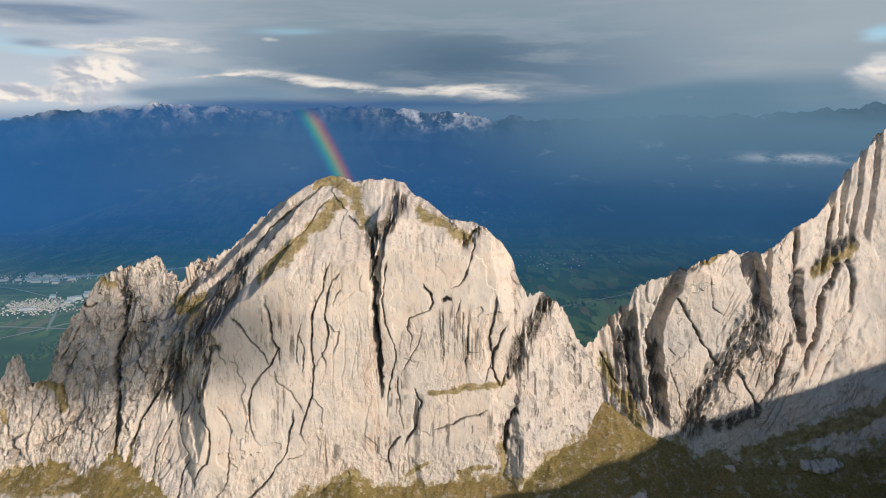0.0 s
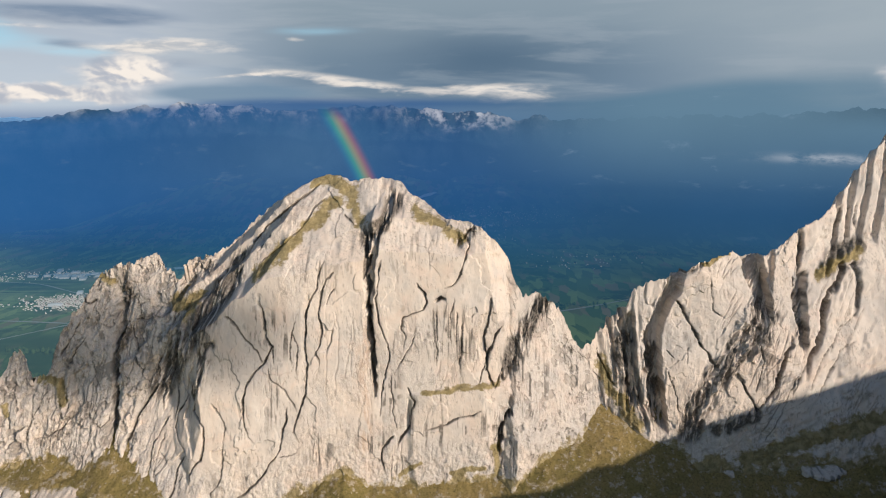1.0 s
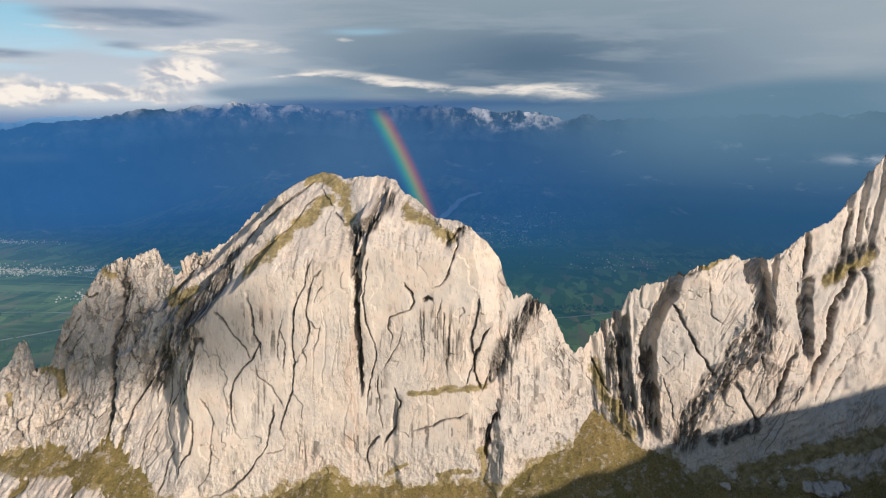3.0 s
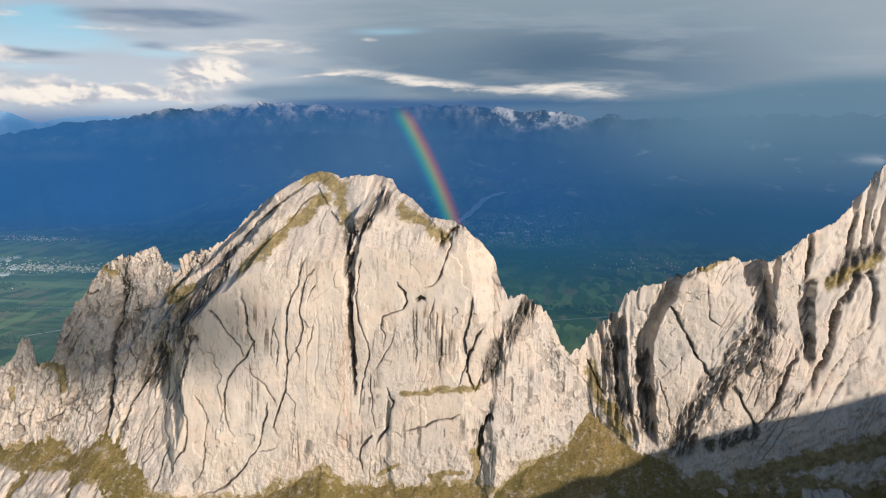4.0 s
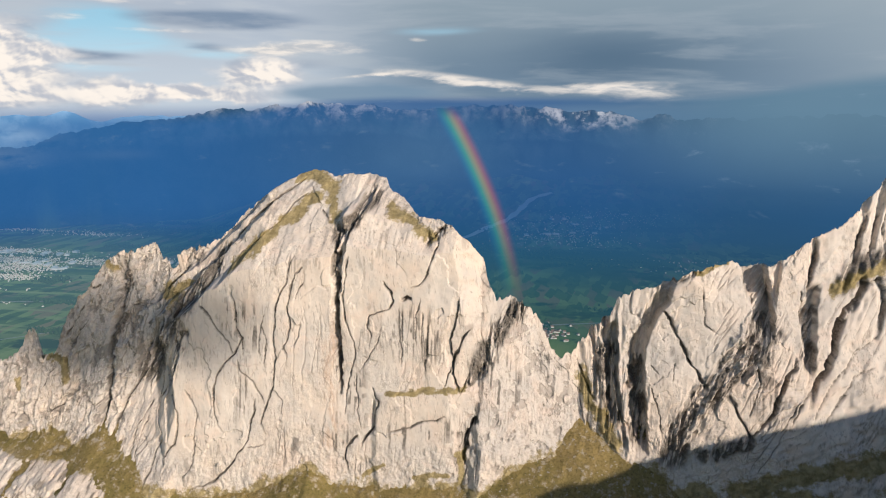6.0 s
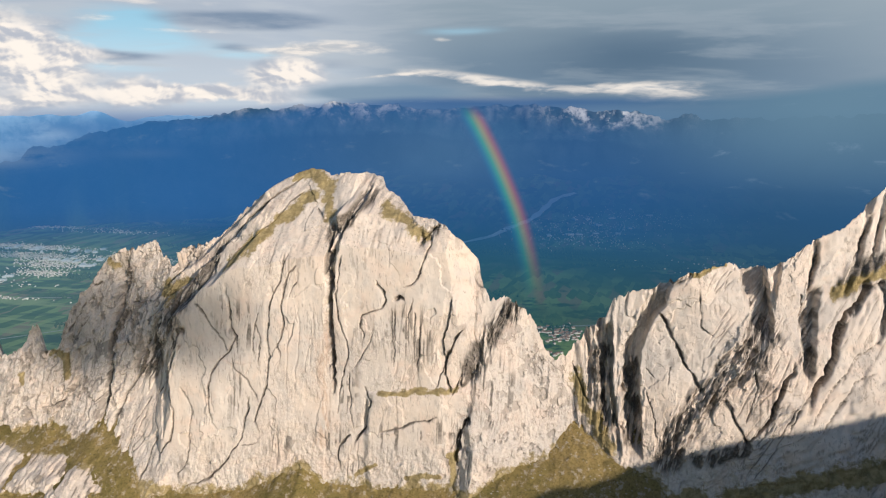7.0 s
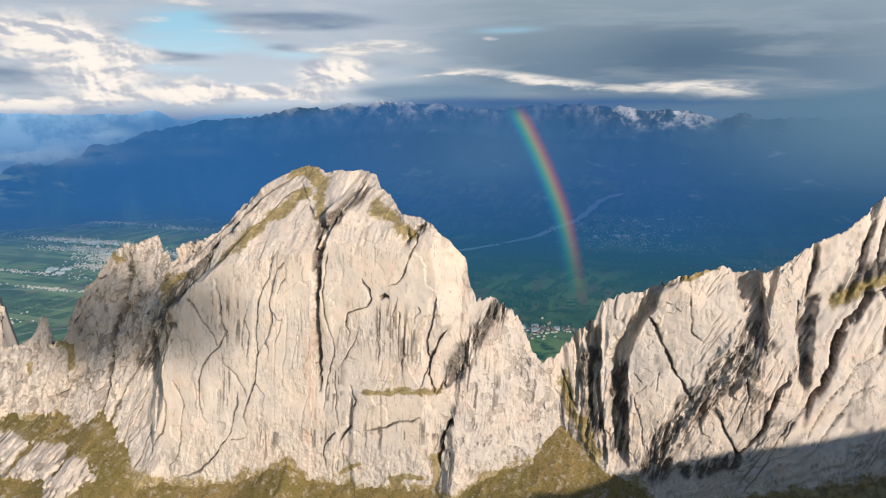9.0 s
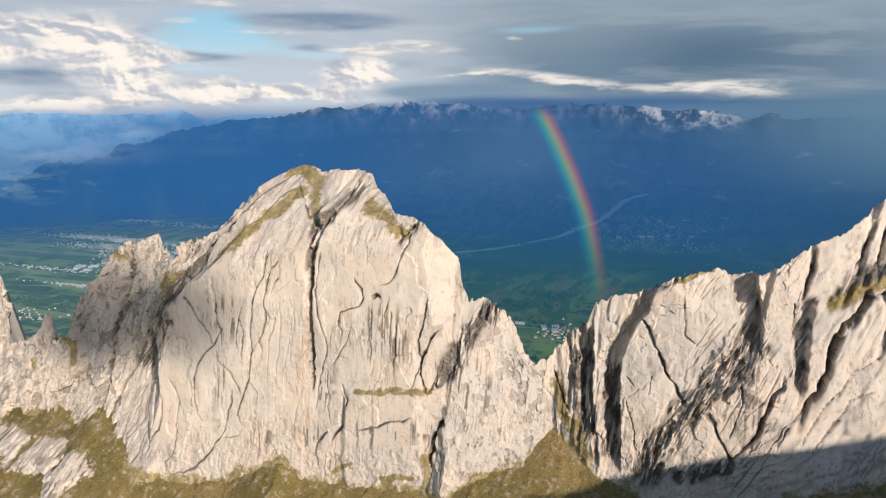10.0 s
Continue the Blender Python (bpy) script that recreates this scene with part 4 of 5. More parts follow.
def grid_mesh(name, x, y, z, material, uvs=None, **layers):
    """One mesh from arrays of rows and columns."""
    r, c = x.shape
    mesh = bpy.data.meshes.new(name)
    n = np.arange(r * c).reshape(r, c)
    quads = np.stack([n[:-1, :-1], n[:-1, 1:], n[1:, 1:], n[1:, :-1]], -1).reshape(-1, 4)
    mesh.vertices.add(r * c), mesh.loops.add(quads.size), mesh.polygons.add(len(quads))
    mesh.vertices.foreach_set("co", np.stack([x, y, z], -1).astype(np.float32).ravel())
    mesh.loops.foreach_set("vertex_index", quads.ravel().astype(np.int32))
    mesh.polygons.foreach_set("loop_start", np.arange(0, quads.size, 4, dtype=np.int32))
    mesh.polygons.foreach_set("use_smooth", np.ones(len(quads), dtype=bool))
    mesh.update(calc_edges=True)
    for key, values in layers.items():
        mesh.attributes.new(key, "FLOAT", "POINT").data.foreach_set("value", values.astype(np.float32).ravel())
    if uvs is not None:
        flat = np.stack(uvs, -1).reshape(-1, 2)[quads.ravel()]
        mesh.uv_layers.new(name="UVMap").data.foreach_set("uv", flat.astype(np.float32).ravel())
    mesh.materials.append(material)
    ob = new(name, mesh)
    ob.location = (0, 0, EYE)
    return ob


def rock_mass(name, west, east, step):
    """A piece of the massif between two borders x(z), with its rear flank down to the valley."""
    width = max(float(east(z) - west(z)) for z in (-50.0, -75.0, -100.0))
    cols, rows = int(width / step), int(86 / step)
    u, v = np.meshgrid(np.linspace(0, 1, cols), np.linspace(0, 1, rows))
    z = np.full(u.shape, -75.0)
    for _ in range(8):
        x = west(z) + (east(z) - west(z)) * u
        bottom = np.interp(x, FOOT_X, FOOT_Z) - 12
        z = bottom + (crest(x) - bottom) * v
    y, soil_shade, worn = rock_depth(x, z)
    turf = turf_cover(x, z)
    rust = np.exp(-((x + 20.9 + 1.2 * fbm(x * 0.1, z * 0.12, 271, 3)) / 2.3) ** 2) * (1 - smooth(z, -72, -56)) * smooth(z, -110, -98)
    back = np.array([0.6, 1.5, 3, 5, 8, 12, 18, 28, 45, 70, 110, 180, 300, 480, 640])[:, None]
    bx = np.repeat(x[-1:], len(back), 0)
    by = y[-1:] + 0.6 * back + 0.4 * back * (0.5 + 0.4 * fbm(bx * 0.08, back * 0.05 + bx * 0, 111, 3))
    fall = np.interp(bx, (-85, -70, 16, 26, 58, 75), (3.2, 1.0, 1.0, 3.0, 3.0, 1.2))
    bz = np.maximum(z[-1:] - back * fall * (1 + 0.25 * fbm(bx * 0.07, back * 0.06 + bx * 0, 113, 3)), -640)
    zero = np.zeros(bx.shape)
    return grid_mesh(name, np.vstack([x, bx]), np.vstack([y, by]), np.vstack([z, bz]), ROCK,
                     soil_shade=np.vstack([soil_shade, zero]), worn=np.vstack([worn, zero]), turf=np.vstack([turf, zero]), rust=np.vstack([rust, zero]))


def border(*line):
    zs, xs = np.array(line[1::2])[::-1], np.array(line[0::2])[::-1]
    return lambda z: np.interp(z, zs, xs)


def massif(name, x, label, category, pieces):
    """A thing made of rock pieces, each a part of its own: (part name, west border, east border, label)."""
    top = new(name)
    top.location = (x, 205, EYE - 120)
    tagged(top, label, category)
    for part_name, west, east, words in pieces:
        ob = rock_mass(part_name, west, east, 0.45 if far_west is west or far_east is east else STEP)
        ob.parent = top
        ob.location = Vector((0, 0, EYE)) - top.location
        tagged(ob, words)
    return top


west_gully = border(-84.0, -48.0, -80.0, -62.0, -83.0, -80.0, -85.0, -90.0, -91.0, -105.0, -94.0, -120.0)
main_crack = border(-15.0, -22.0, -16.0, -31.0, -18.5, -37.0, -20.3, -42.0, -20.5, -68.0, -20.4, -134.0)
tower_gully = border(24.5, -50.0, 25.3, -60.0, 20.5, -74.0, 17.5, -83.0, 20.5, -88.0, 18.0, -110.0)
saddle_gully = border(46.6, -72.0, 52.0, -82.0, 59.0, -92.0, 69.0, -100.0)
tower_cleft = border(-98.4, -47.0, -99.8, -64.5, -104.0, -76.4, -107.0, -96.7, -110.8, -113.6)
tower_seam = border(-91.0, -48.0, -94.0, -61.2, -92.7, -80.2, -96.0, -92.2, -103.0, -110.0)
flank_seam = border(-111.0, -50.0, -111.0, -64.0, -112.0, -76.0, -116.0, -88.0, -119.0, -100.0)
point_seam = border(33.0, -56.0, 34.0, -75.0, 36.0, -90.0, 38.0, -110.0)
spire_seam = border(-141.0, -80.0, -139.0, -95.0, -142.0, -115.0)
spire_notch = border(-125.0, -80.0, -124.0, -90.0, -128.0, -115.0)
chute = border(74.8, -46.0, 70.7, -58.7, 68.5, -67.3, 68.5, -82.9, 71.0, -98.7)
dark_gully = border(97.5, -42.0, 97.6, -57.4, 94.8, -64.1, 88.1, -76.2, 79.8, -92.4, 77.2, -101.6)
east_gully = border(112.8, -34.0, 113.1, -49.1, 111.0, -56.0, 111.2, -64.1, 112.3, -70.7, 106.0, -100.0)
far_west, far_east = border(-190.0, -50.0, -190.0, -120.0), border(175.0, -50.0, 175.0, -120.0)
STEP = 0.18
massif("rock_peak", -25, "pale cream limestone peak with cracked walls and a grassy summit", "mountain peak",
       (("west_wall", west_gully, main_crack, "smooth pale limestone wall under a grass band"),
        ("east_wall", main_crack, tower_gully, "cream limestone wall with a grassy ledge")))
massif("rock_tower", -92, "grey jagged limestone tower with a grassy shoulder beside the peak", "rock tower", (("crag", tower_cleft, tower_seam, ""), ("crag", tower_seam, west_gully, "grey limestone shoulder with a grass patch")))
massif("rock_tower", -112, "grey fissured limestone tower above the meadow", "rock tower", (("crag", spire_notch, flank_seam, ""), ("crag", flank_seam, tower_cleft, "grey limestone pillar with a grassy top")))
massif("rock_spire", -140, "short ragged limestone spire at the end of the towers", "rock spire", (("crag", far_west, spire_seam, ""), ("crag", spire_seam, spire_notch, "")))
massif("rock_tower", 35, "small pointed limestone tower leaning on the peak above a saddle", "rock tower", (("crag", tower_gully, point_seam, ""), ("crag", point_seam, saddle_gully, "")))
massif("rock_ridge", 100, "pale limestone ridge with slanting gullies rising from the saddle", "mountain ridge",
       (("buttress", saddle_gully, chute, "dark fluted limestone buttress"), ("buttress", chute, dark_gully, ""),
        ("buttress", dark_gully, east_gully, ""), ("buttress", east_gully, far_east, "layered limestone buttress with grass patches")))

# ---- the slope below the rocks ----


def slope_height(x, y):
    foot = np.interp(x, FOOT_X, FOOT_Z)
    z = foot + 0.8 * (y - np.interp(x, FOOT_X, FOOT_Y)) - np.maximum(np.abs(x) - 230, 0) * 0.7
    z = z + 1.2 * fbm(x * 0.03, y * 0.03, 121, 3) + 0.9 * fbm(x * 0.12, y * 0.12, 123, 5, 0.6) + 0.25 * fbm(x * 0.9, y * 0.9, 125, 3)
    spur = -71.5 + 0.31 * (x - 100) + 3 * fbm(x * 0.03, y * 0 + 1.5, 127, 3)
    gap = np.abs(y - 113)
    z = np.maximum(z, np.where(x > 75, spur - 0.9 * gap - np.maximum(104 - x, 0) * 1.5 - np.maximum(x - 330, 0) * 0.9, -9999))
    return np.maximum(z, -640)


sx = np.concatenate([np.linspace(-1000, -160, 40), np.linspace(-158, 170, 620), np.linspace(175, 1000, 60)])
sy = np.concatenate([np.linspace(-800, 60, 50), np.linspace(64, 150, 45), np.linspace(150.6, 222, 160)])
gx, gy = np.meshgrid(sx, sy)
tagged(grid_mesh("meadow_slope", gx, gy, slope_height(gx, gy), TURF), "steep olive and brown alpine grass slope below the rocks", "grass slope", kind="structure")

# ---- the valley, the far range, haze and cloud ----
gx, gy = np.meshgrid(np.linspace(-6000, 6000, 121), np.linspace(-4000, 4900, 179))


def land_height(x, y):
    r = np.hypot(x, y)
    return -600 + 0.20 * np.maximum(r - 3400, 0) * (y > 0) * smooth(x / np.maximum(y, 1.0), -0.62, -0.34)


ground = grid_mesh("ground", gx, gy, land_height(gx, gy), LAND)
tagged(ground, "wide green valley floor with fields and woods", "valley", kind="structure")

RANGE_AZ = (-80, -60, -51.6, -47.5, -43.5, -40.8, -37.8, -34.5, -31, -27, -21, -15, -8, -2, 2, 8, 16, 24, 28, 31, 40, 60, 80)
RANGE_EL = (-7.5, -6.6, -5.9, -3.9, -3.1, -2.2, -1.3, -0.7, -0.6, 0.1, 0.5, 0.25, 0.3, 0.2, -0.3, -0.6, -0.4, -0.2, 0.3, 0.5, 0.3, 0.0, 0.0)
az, s = np.meshgrid(np.linspace(-80, 80, 900), np.linspace(0, 1, 90))
top = np.tan(np.radians(np.interp(az, RANGE_AZ, RANGE_EL))) * 4750
rise = s ** 1.25
gullies = np.abs(fbm(az * 0.16 + 0.5 * fbm(az * 0.1, s * 2, 137, 3), s * 2.0, 131, 6, 0.55))
rr = 4150 + 600 * s - 60 * fbm(az * 0.5, s * 3, 135, 4)
rz = -600 + (top + 600) * rise + (150 * (0.35 - gullies)) * np.sin(np.pi * np.clip(s, 0, 1)) + 30 * s ** 3 * fbm(az * 0.7, s * 2, 133, 6, 0.65)
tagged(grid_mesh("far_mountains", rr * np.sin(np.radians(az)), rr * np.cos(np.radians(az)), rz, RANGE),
       "distant mountain range painted dark haze blue, with snow on its crest", "mountain range", kind="structure")

az, el = np.meshgrid(np.linspace(-85, 75, 90), np.linspace(-8, 26, 24))
tagged(grid_mesh("cloud_backdrop", 4850 * np.sin(np.radians(az)), 4850 * np.cos(np.radians(az)), 4850 * np.tan(np.radians(el)), CLOUD, (az, el)),
       "broken evening clouds, grey and cream, with blue gaps", "sky", kind="structure")

# glowing sheet that carries the painted haze, bent upward before the range
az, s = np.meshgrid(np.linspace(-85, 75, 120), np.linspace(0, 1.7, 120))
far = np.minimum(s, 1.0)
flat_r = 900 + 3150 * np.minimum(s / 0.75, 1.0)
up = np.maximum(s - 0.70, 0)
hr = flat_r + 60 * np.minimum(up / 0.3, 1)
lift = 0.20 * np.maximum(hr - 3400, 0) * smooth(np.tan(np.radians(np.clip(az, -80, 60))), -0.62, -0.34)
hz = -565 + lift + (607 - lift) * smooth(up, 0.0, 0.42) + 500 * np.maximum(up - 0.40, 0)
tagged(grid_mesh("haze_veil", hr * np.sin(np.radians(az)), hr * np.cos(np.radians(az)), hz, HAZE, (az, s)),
       "glowing sheet painted with blue rain haze before the mountains", "haze", kind="structure")

# a second range far to the west, painted paler with haze blue
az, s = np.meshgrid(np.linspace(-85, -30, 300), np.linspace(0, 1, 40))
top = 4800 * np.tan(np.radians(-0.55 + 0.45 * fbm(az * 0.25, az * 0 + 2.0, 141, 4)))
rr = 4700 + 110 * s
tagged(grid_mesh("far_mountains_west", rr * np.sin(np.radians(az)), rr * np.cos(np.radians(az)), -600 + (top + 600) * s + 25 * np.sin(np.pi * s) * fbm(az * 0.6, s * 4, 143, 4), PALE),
       "distant mountains beyond the valley's bend, painted pale haze blue", "mountain range", kind="structure")


# ---- rainbow: rays 42 degrees about the point opposite the sun ----
def bow_material():
    n = Tree("rainbow_light")
    u, v, _ = n.xyz(n.uv())
    ramp = n.node("ShaderNodeValToRGB")
    n.put(ramp.inputs[0], u)
    band = ramp.color_ramp
    band.elements[0].position, band.elements[0].color = 0.0, (0.03, 0.10, 0.35, 1)
    band.elements[1].position, band.elements[1].color = 1.0, (0.30, 0.05, 0.05, 1)
    for at, colour in ((0.22, (0.02, 0.34, 0.50)), (0.42, (0.10, 0.55, 0.30)), (0.58, (0.55, 0.48, 0.12)), (0.76, (0.75, 0.16, 0.06))):
        band.elements.new(at).color = (*colour, 1)
    across = n.m("MULTIPLY", n.step(u, 0.0, 0.5), n.step(u, 1.0, 0.6))
    along = n.m("MULTIPLY", n.step(v, -17.0, -5.0), n.step(v, 0.5, -1.0))
    return n.veil(ramp.outputs[0], n.m("MULTIPLY", n.m("MULTIPLY", across, along), 0.38))


away = -sun_dir
side = away.cross(Vector((0, 0, 1))).normalized()
upward = side.cross(away)
ring, width = np.meshgrid(np.linspace(-10, 75, 120), np.linspace(0, 1, 14))
cone = np.radians(40.5 + 2.2 * width)
rays = [np.cos(cone) * away[k] + np.sin(cone) * (np.cos(np.radians(ring)) * side[k] + np.sin(np.radians(ring)) * upward[k]) for k in range(3)]
level = np.hypot(rays[0], rays[1])
drop = rays[2] / level
out = np.minimum(3380.0, 490.0 / np.maximum(-drop, 0.02))
tagged(grid_mesh("rainbow", out * rays[0] / level + 42, out * rays[1] / level + 12, out * drop, bow_material(), (width, np.degrees(np.arctan(drop)))),
       "faint limb of a rainbow standing in rain over the valley", "rainbow", kind="structure")


# ---- river, villages and trees in the valley ----
def plain(name, colour, rough=0.85, vary=0.25):
    n = Tree(name)
    k = n.noise(n.place(), 0.05, 3, 0.6)
    return n.surface(n.mix(k, tuple(c * (1 - vary) for c in colour), tuple(min(1, c * (1 + vary)) for c in colour)), rough)


def ribbon(name, line, width, lift, material, label, category):
    xs, ys = np.array(line[0::2], float), np.array(line[1::2], float)
    k = np.linspace(0, len(xs) - 1, 90)
    px_, py_ = np.interp(k, range(len(xs)), xs), np.interp(k, range(len(xs)), ys)
    for _ in range(12):
        px_[1:-1], py_[1:-1] = (px_[:-2] + 2 * px_[1:-1] + px_[2:]) / 4, (py_[:-2] + 2 * py_[1:-1] + py_[2:]) / 4
    tx, ty = np.gradient(px_), np.gradient(py_)
    t = np.hypot(tx, ty)
    off = np.array([-0.5, -0.17, 0.17, 0.5])[:, None] * width * (1 + 0.25 * np.sin(k * 9))
    x, y = px_ - ty / t * off, py_ + tx / t * off
    ob = grid_mesh(name, x[::-1], y[::-1], (land_height(x, y) + lift)[::-1], material)
    return tagged(ob, label, category, kind="structure")


WATER = plain("river_water", (0.56, 0.64, 0.68), 0.25)
ASPHALT = plain("pale_road", (0.30, 0.29, 0.27))
ribbon("river", (-1500, 2500, -1050, 2680, -861, 2830, -739, 2945, -614, 3168, -458, 3486, -365, 3611, -316, 3793, -275, 3980, -170, 4090), 34, 3, WATER, "pale river winding through the valley", "river")
ribbon("road", (-1700, 1300, -1250, 1760, -1010, 2060, -800, 2500), 7, 2, ASPHALT, "straight pale valley road", "road")
ribbon("road", (-2400, 1700, -1900, 1830, -1400, 1960, -700, 1880, -260, 1900, 300, 2100, 900, 2500), 7, 2.4, ASPHALT, "pale road linking the villages", "road")
ribbon("road", (-2900, 2500, -2100, 2450, -1500, 2400, -1230, 2230, -1100, 1900), 7, 2.8, ASPHALT, "pale road through the town", "road")

PLASTER = plain("pale_plaster", (0.74, 0.70, 0.64), 0.85, 0.3)
ROOFS = plain("mixed_roof_tile", (0.36, 0.25, 0.20), 0.85, 0.5)
TILE = plain("brown_roof_tile", (0.30, 0.17, 0.12))
METAL = plain("light_roof_sheet", (0.62, 0.64, 0.66), 0.5)


def house_meshes(w, d, h):
    walls = bmesh.new()
    bmesh.ops.create_cube(walls, size=1.0, matrix=Matrix.Translation((0, 0, h / 2)) @ Matrix.Diagonal((w, d, h, 1)))
    for sx_ in (-1, 1):
        a, b, c = (walls.verts.new(p) for p in ((sx_ * w / 2, -d / 2, h), (sx_ * w / 2, d / 2, h), (sx_ * w / 2, 0, h + d * 0.36)))
        walls.faces.new((a, b, c) if sx_ > 0 else (c, b, a))
    roof = bmesh.new()
    for sy_ in (-1, 1):
        quad = [(-w * 0.57, sy_ * d * 0.62, h - d * 0.086), (w * 0.57, sy_ * d * 0.62, h - d * 0.086), (w * 0.57, 0, h + d * 0.38), (-w * 0.57, 0, h + d * 0.38)]
        low = [walls_v - Vector((0, 0, 0.35)) for walls_v in map(Vector, quad)]
        top_v, low_v = [roof.verts.new(q) for q in quad], [roof.verts.new(q) for q in low]
        roof.faces.new(top_v), roof.faces.new(low_v[::-1])
        for k in range(4):
            roof.faces.new((top_v[k], low_v[k], low_v[(k + 1) % 4], top_v[(k + 1) % 4]))
    return walls, roof


def part(name, bm, material, parent, label=""):
    mesh = bpy.data.meshes.new(name)
    bmesh.ops.recalc_face_normals(bm, faces=bm.faces)
    bm.to_mesh(mesh)
    bm.free()
    mesh.materials.append(material)
    ob = new(name, mesh)
    ob.parent = parent
    return tagged(ob, label)


house = tagged(new("house"), "white plastered village house with a brown gabled roof", "house", "village houses on the valley floor")
walls, roof = house_meshes(8.4, 6, 3.8)
part("wall", walls, PLASTER, house), part("roof", roof, TILE, house)
rng = random.Random(5)
spots = [(rng.gauss(mx, dx), rng.gauss(my, dy), rng.choice((0.3, 0.35, 1.9, 1.85)) + rng.uniform(-0.1, 0.1))
         for mx, my, dx, dy, count in ((-250, 1900, 26, 42, 60), (-50, 1895, 34, 36, 85), (-150, 1925, 50, 16, 25), (-75, 1740, 12, 14, 8)) for _ in range(count)]
house.matrix_basis = Matrix.Translation((spots[0][0], spots[0][1], EYE - 600)) @ Matrix.Rotation(spots[0][2], 4, "Z")
for x, y, a in spots[1:]:
    copy_thing(house, Matrix.Translation((x, y, EYE - 600)) @ Matrix.Rotation(a, 4, "Z"))


def cluster(name, label, category, clumps, make, material, seed, roof_material=None, density=1.0):
    """Many small alike things, joined: clumps of (x, y, spread x, spread y, count)."""
    rng = np.random.default_rng(seed)
    co, faces, off = [], [], 0
    for x, y, sx_, sy_, count in clumps:
        for _ in range(int(count * density)):
            v, f = make(rng)
            a = 0.35 + rng.choice((0, 1.57)) + rng.normal(0, 0.12)
            c_, s_ = math.cos(a), math.sin(a)
            px_, py_ = x + rng.normal(0, sx_), y + rng.normal(0, sy_)
            w = np.stack([v[:, 0] * c_ - v[:, 1] * s_ + px_, v[:, 0] * s_ + v[:, 1] * c_ + py_, v[:, 2] + float(land_height(px_, py_))], -1)
            co.append(w), faces.extend([tuple(k + off for k in q) for q in f])
            off += len(v)
    mesh = bpy.data.meshes.new(name)
    mesh.from_pydata(np.concatenate(co).tolist(), [], faces)
    mesh.materials.append(material)
    if roof_material:
        mesh.materials.append(roof_material)
        mesh.polygons.foreach_set("material_index", np.tile([0, 0, 0, 0, 1, 1], len(faces) // 6).astype(np.int32))
    ob = new(name, mesh)
    ob.location = (0, 0, EYE)
    return tagged(ob, label, category, kind="stuff")


def gabled(rng, big=1.0):
    w, d, h = rng.uniform(2.6, 5.6) * big, rng.uniform(2.4, 3.8) * big, rng.uniform(2.2, 3.4)
    r = h + d * 0.3
    v = np.array([(sx_ * w / 2, sy_ * d / 2, q) for q in (0, h) for sy_ in (-1, 1) for sx_ in (-1, 1)] + [(-w / 2, 0, r), (w / 2, 0, r)])
    return v, [(0, 1, 5, 4), (2, 6, 7, 3), (0, 4, 8, 6, 2), (1, 3, 7, 9, 5), (4, 5, 9, 8), (6, 8, 9, 7)]


def hall(rng):
    w, d, h = rng.uniform(20, 46), rng.uniform(12, 22), rng.uniform(5, 8)
    v = np.array([(sx_ * w / 2, sy_ * d / 2, q) for q in (0, h) for sy_ in (-1, 1) for sx_ in (-1, 1)])
    return v, [(0, 1, 5, 4), (2, 6, 7, 3), (0, 4, 6, 2), (1, 3, 7, 5), (4, 5, 7, 6)]


def tree(rng):
    r, h = rng.uniform(3.5, 6.5), rng.uniform(7, 13)
    k = np.arange(6) * math.pi / 3 + rng.uniform(0, 1)
    q = rng.uniform(0.75, 1.25, 6)
    v = np.concatenate([np.stack([r * 0.5 * np.cos(k), r * 0.5 * np.sin(k), k * 0], -1), np.stack([r * q * np.cos(k), r * q * np.sin(k), k * 0 + h * 0.45], -1), [(rng.normal(0, 0.6), rng.normal(0, 0.6), h)]])
    return v, [(i, (i + 1) % 6, 6 + (i + 1) % 6, 6 + i) for i in range(6)] + [(6 + i, 6 + (i + 1) % 6, 12) for i in range(6)]


TOWNS = ((-1275, 2160, 60, 45, 420), (-2480, 2600, 170, 26, 420), (-2300, 2440, 120, 34, 420), (-2100, 2330, 80, 40, 300), (-2000, 2180, 70, 26, 170), (-2180, 2020, 160, 14, 80), (-1900, 1850, 90, 10, 60),
         (-1740, 1520, 60, 40, 24), (-2900, 3080, 200, 22, 200), (-2400, 3040, 130, 24, 160), (-1850, 2480, 140, 40, 300), (-80, 3500, 170, 150, 300), (250, 3700, 160, 70, 90), (420, 2880, 160, 90, 40), (-1450, 2550, 80, 30, 180))
cluster("town_houses", "scattered pale houses of the valley towns", "houses", TOWNS, gabled, PLASTER, 3, ROOFS, 1.5)
cluster("industrial_halls", "long white industrial halls by the towns", "halls", ((-1470, 2540, 60, 35, 14), (-1200, 2250, 90, 50, 12), (-2380, 2560, 150, 30, 14), (-2020, 2350, 80, 30, 12), (-2100, 2080, 50, 12, 6), (-262, 1900, 40, 40, 5),
        (-60, 3600, 150, 120, 14)), hall, METAL, 4)
WOODS = plain("tree_foliage", (0.035, 0.06, 0.022), 0.95, 0.5)
cluster("valley_trees", "dark woods and hedgerow trees on the valley floor", "trees",
        tuple((float(x), float(y), float(a), float(b), 70) for x, y, a, b in zip(np.random.default_rng(8).uniform(-2900, 1300, 60), np.random.default_rng(9).uniform(1500, 3600, 60),
              np.random.default_rng(10).uniform(20, 160, 60), np.random.default_rng(11).uniform(8, 30, 60))), tree, WOODS, 6)

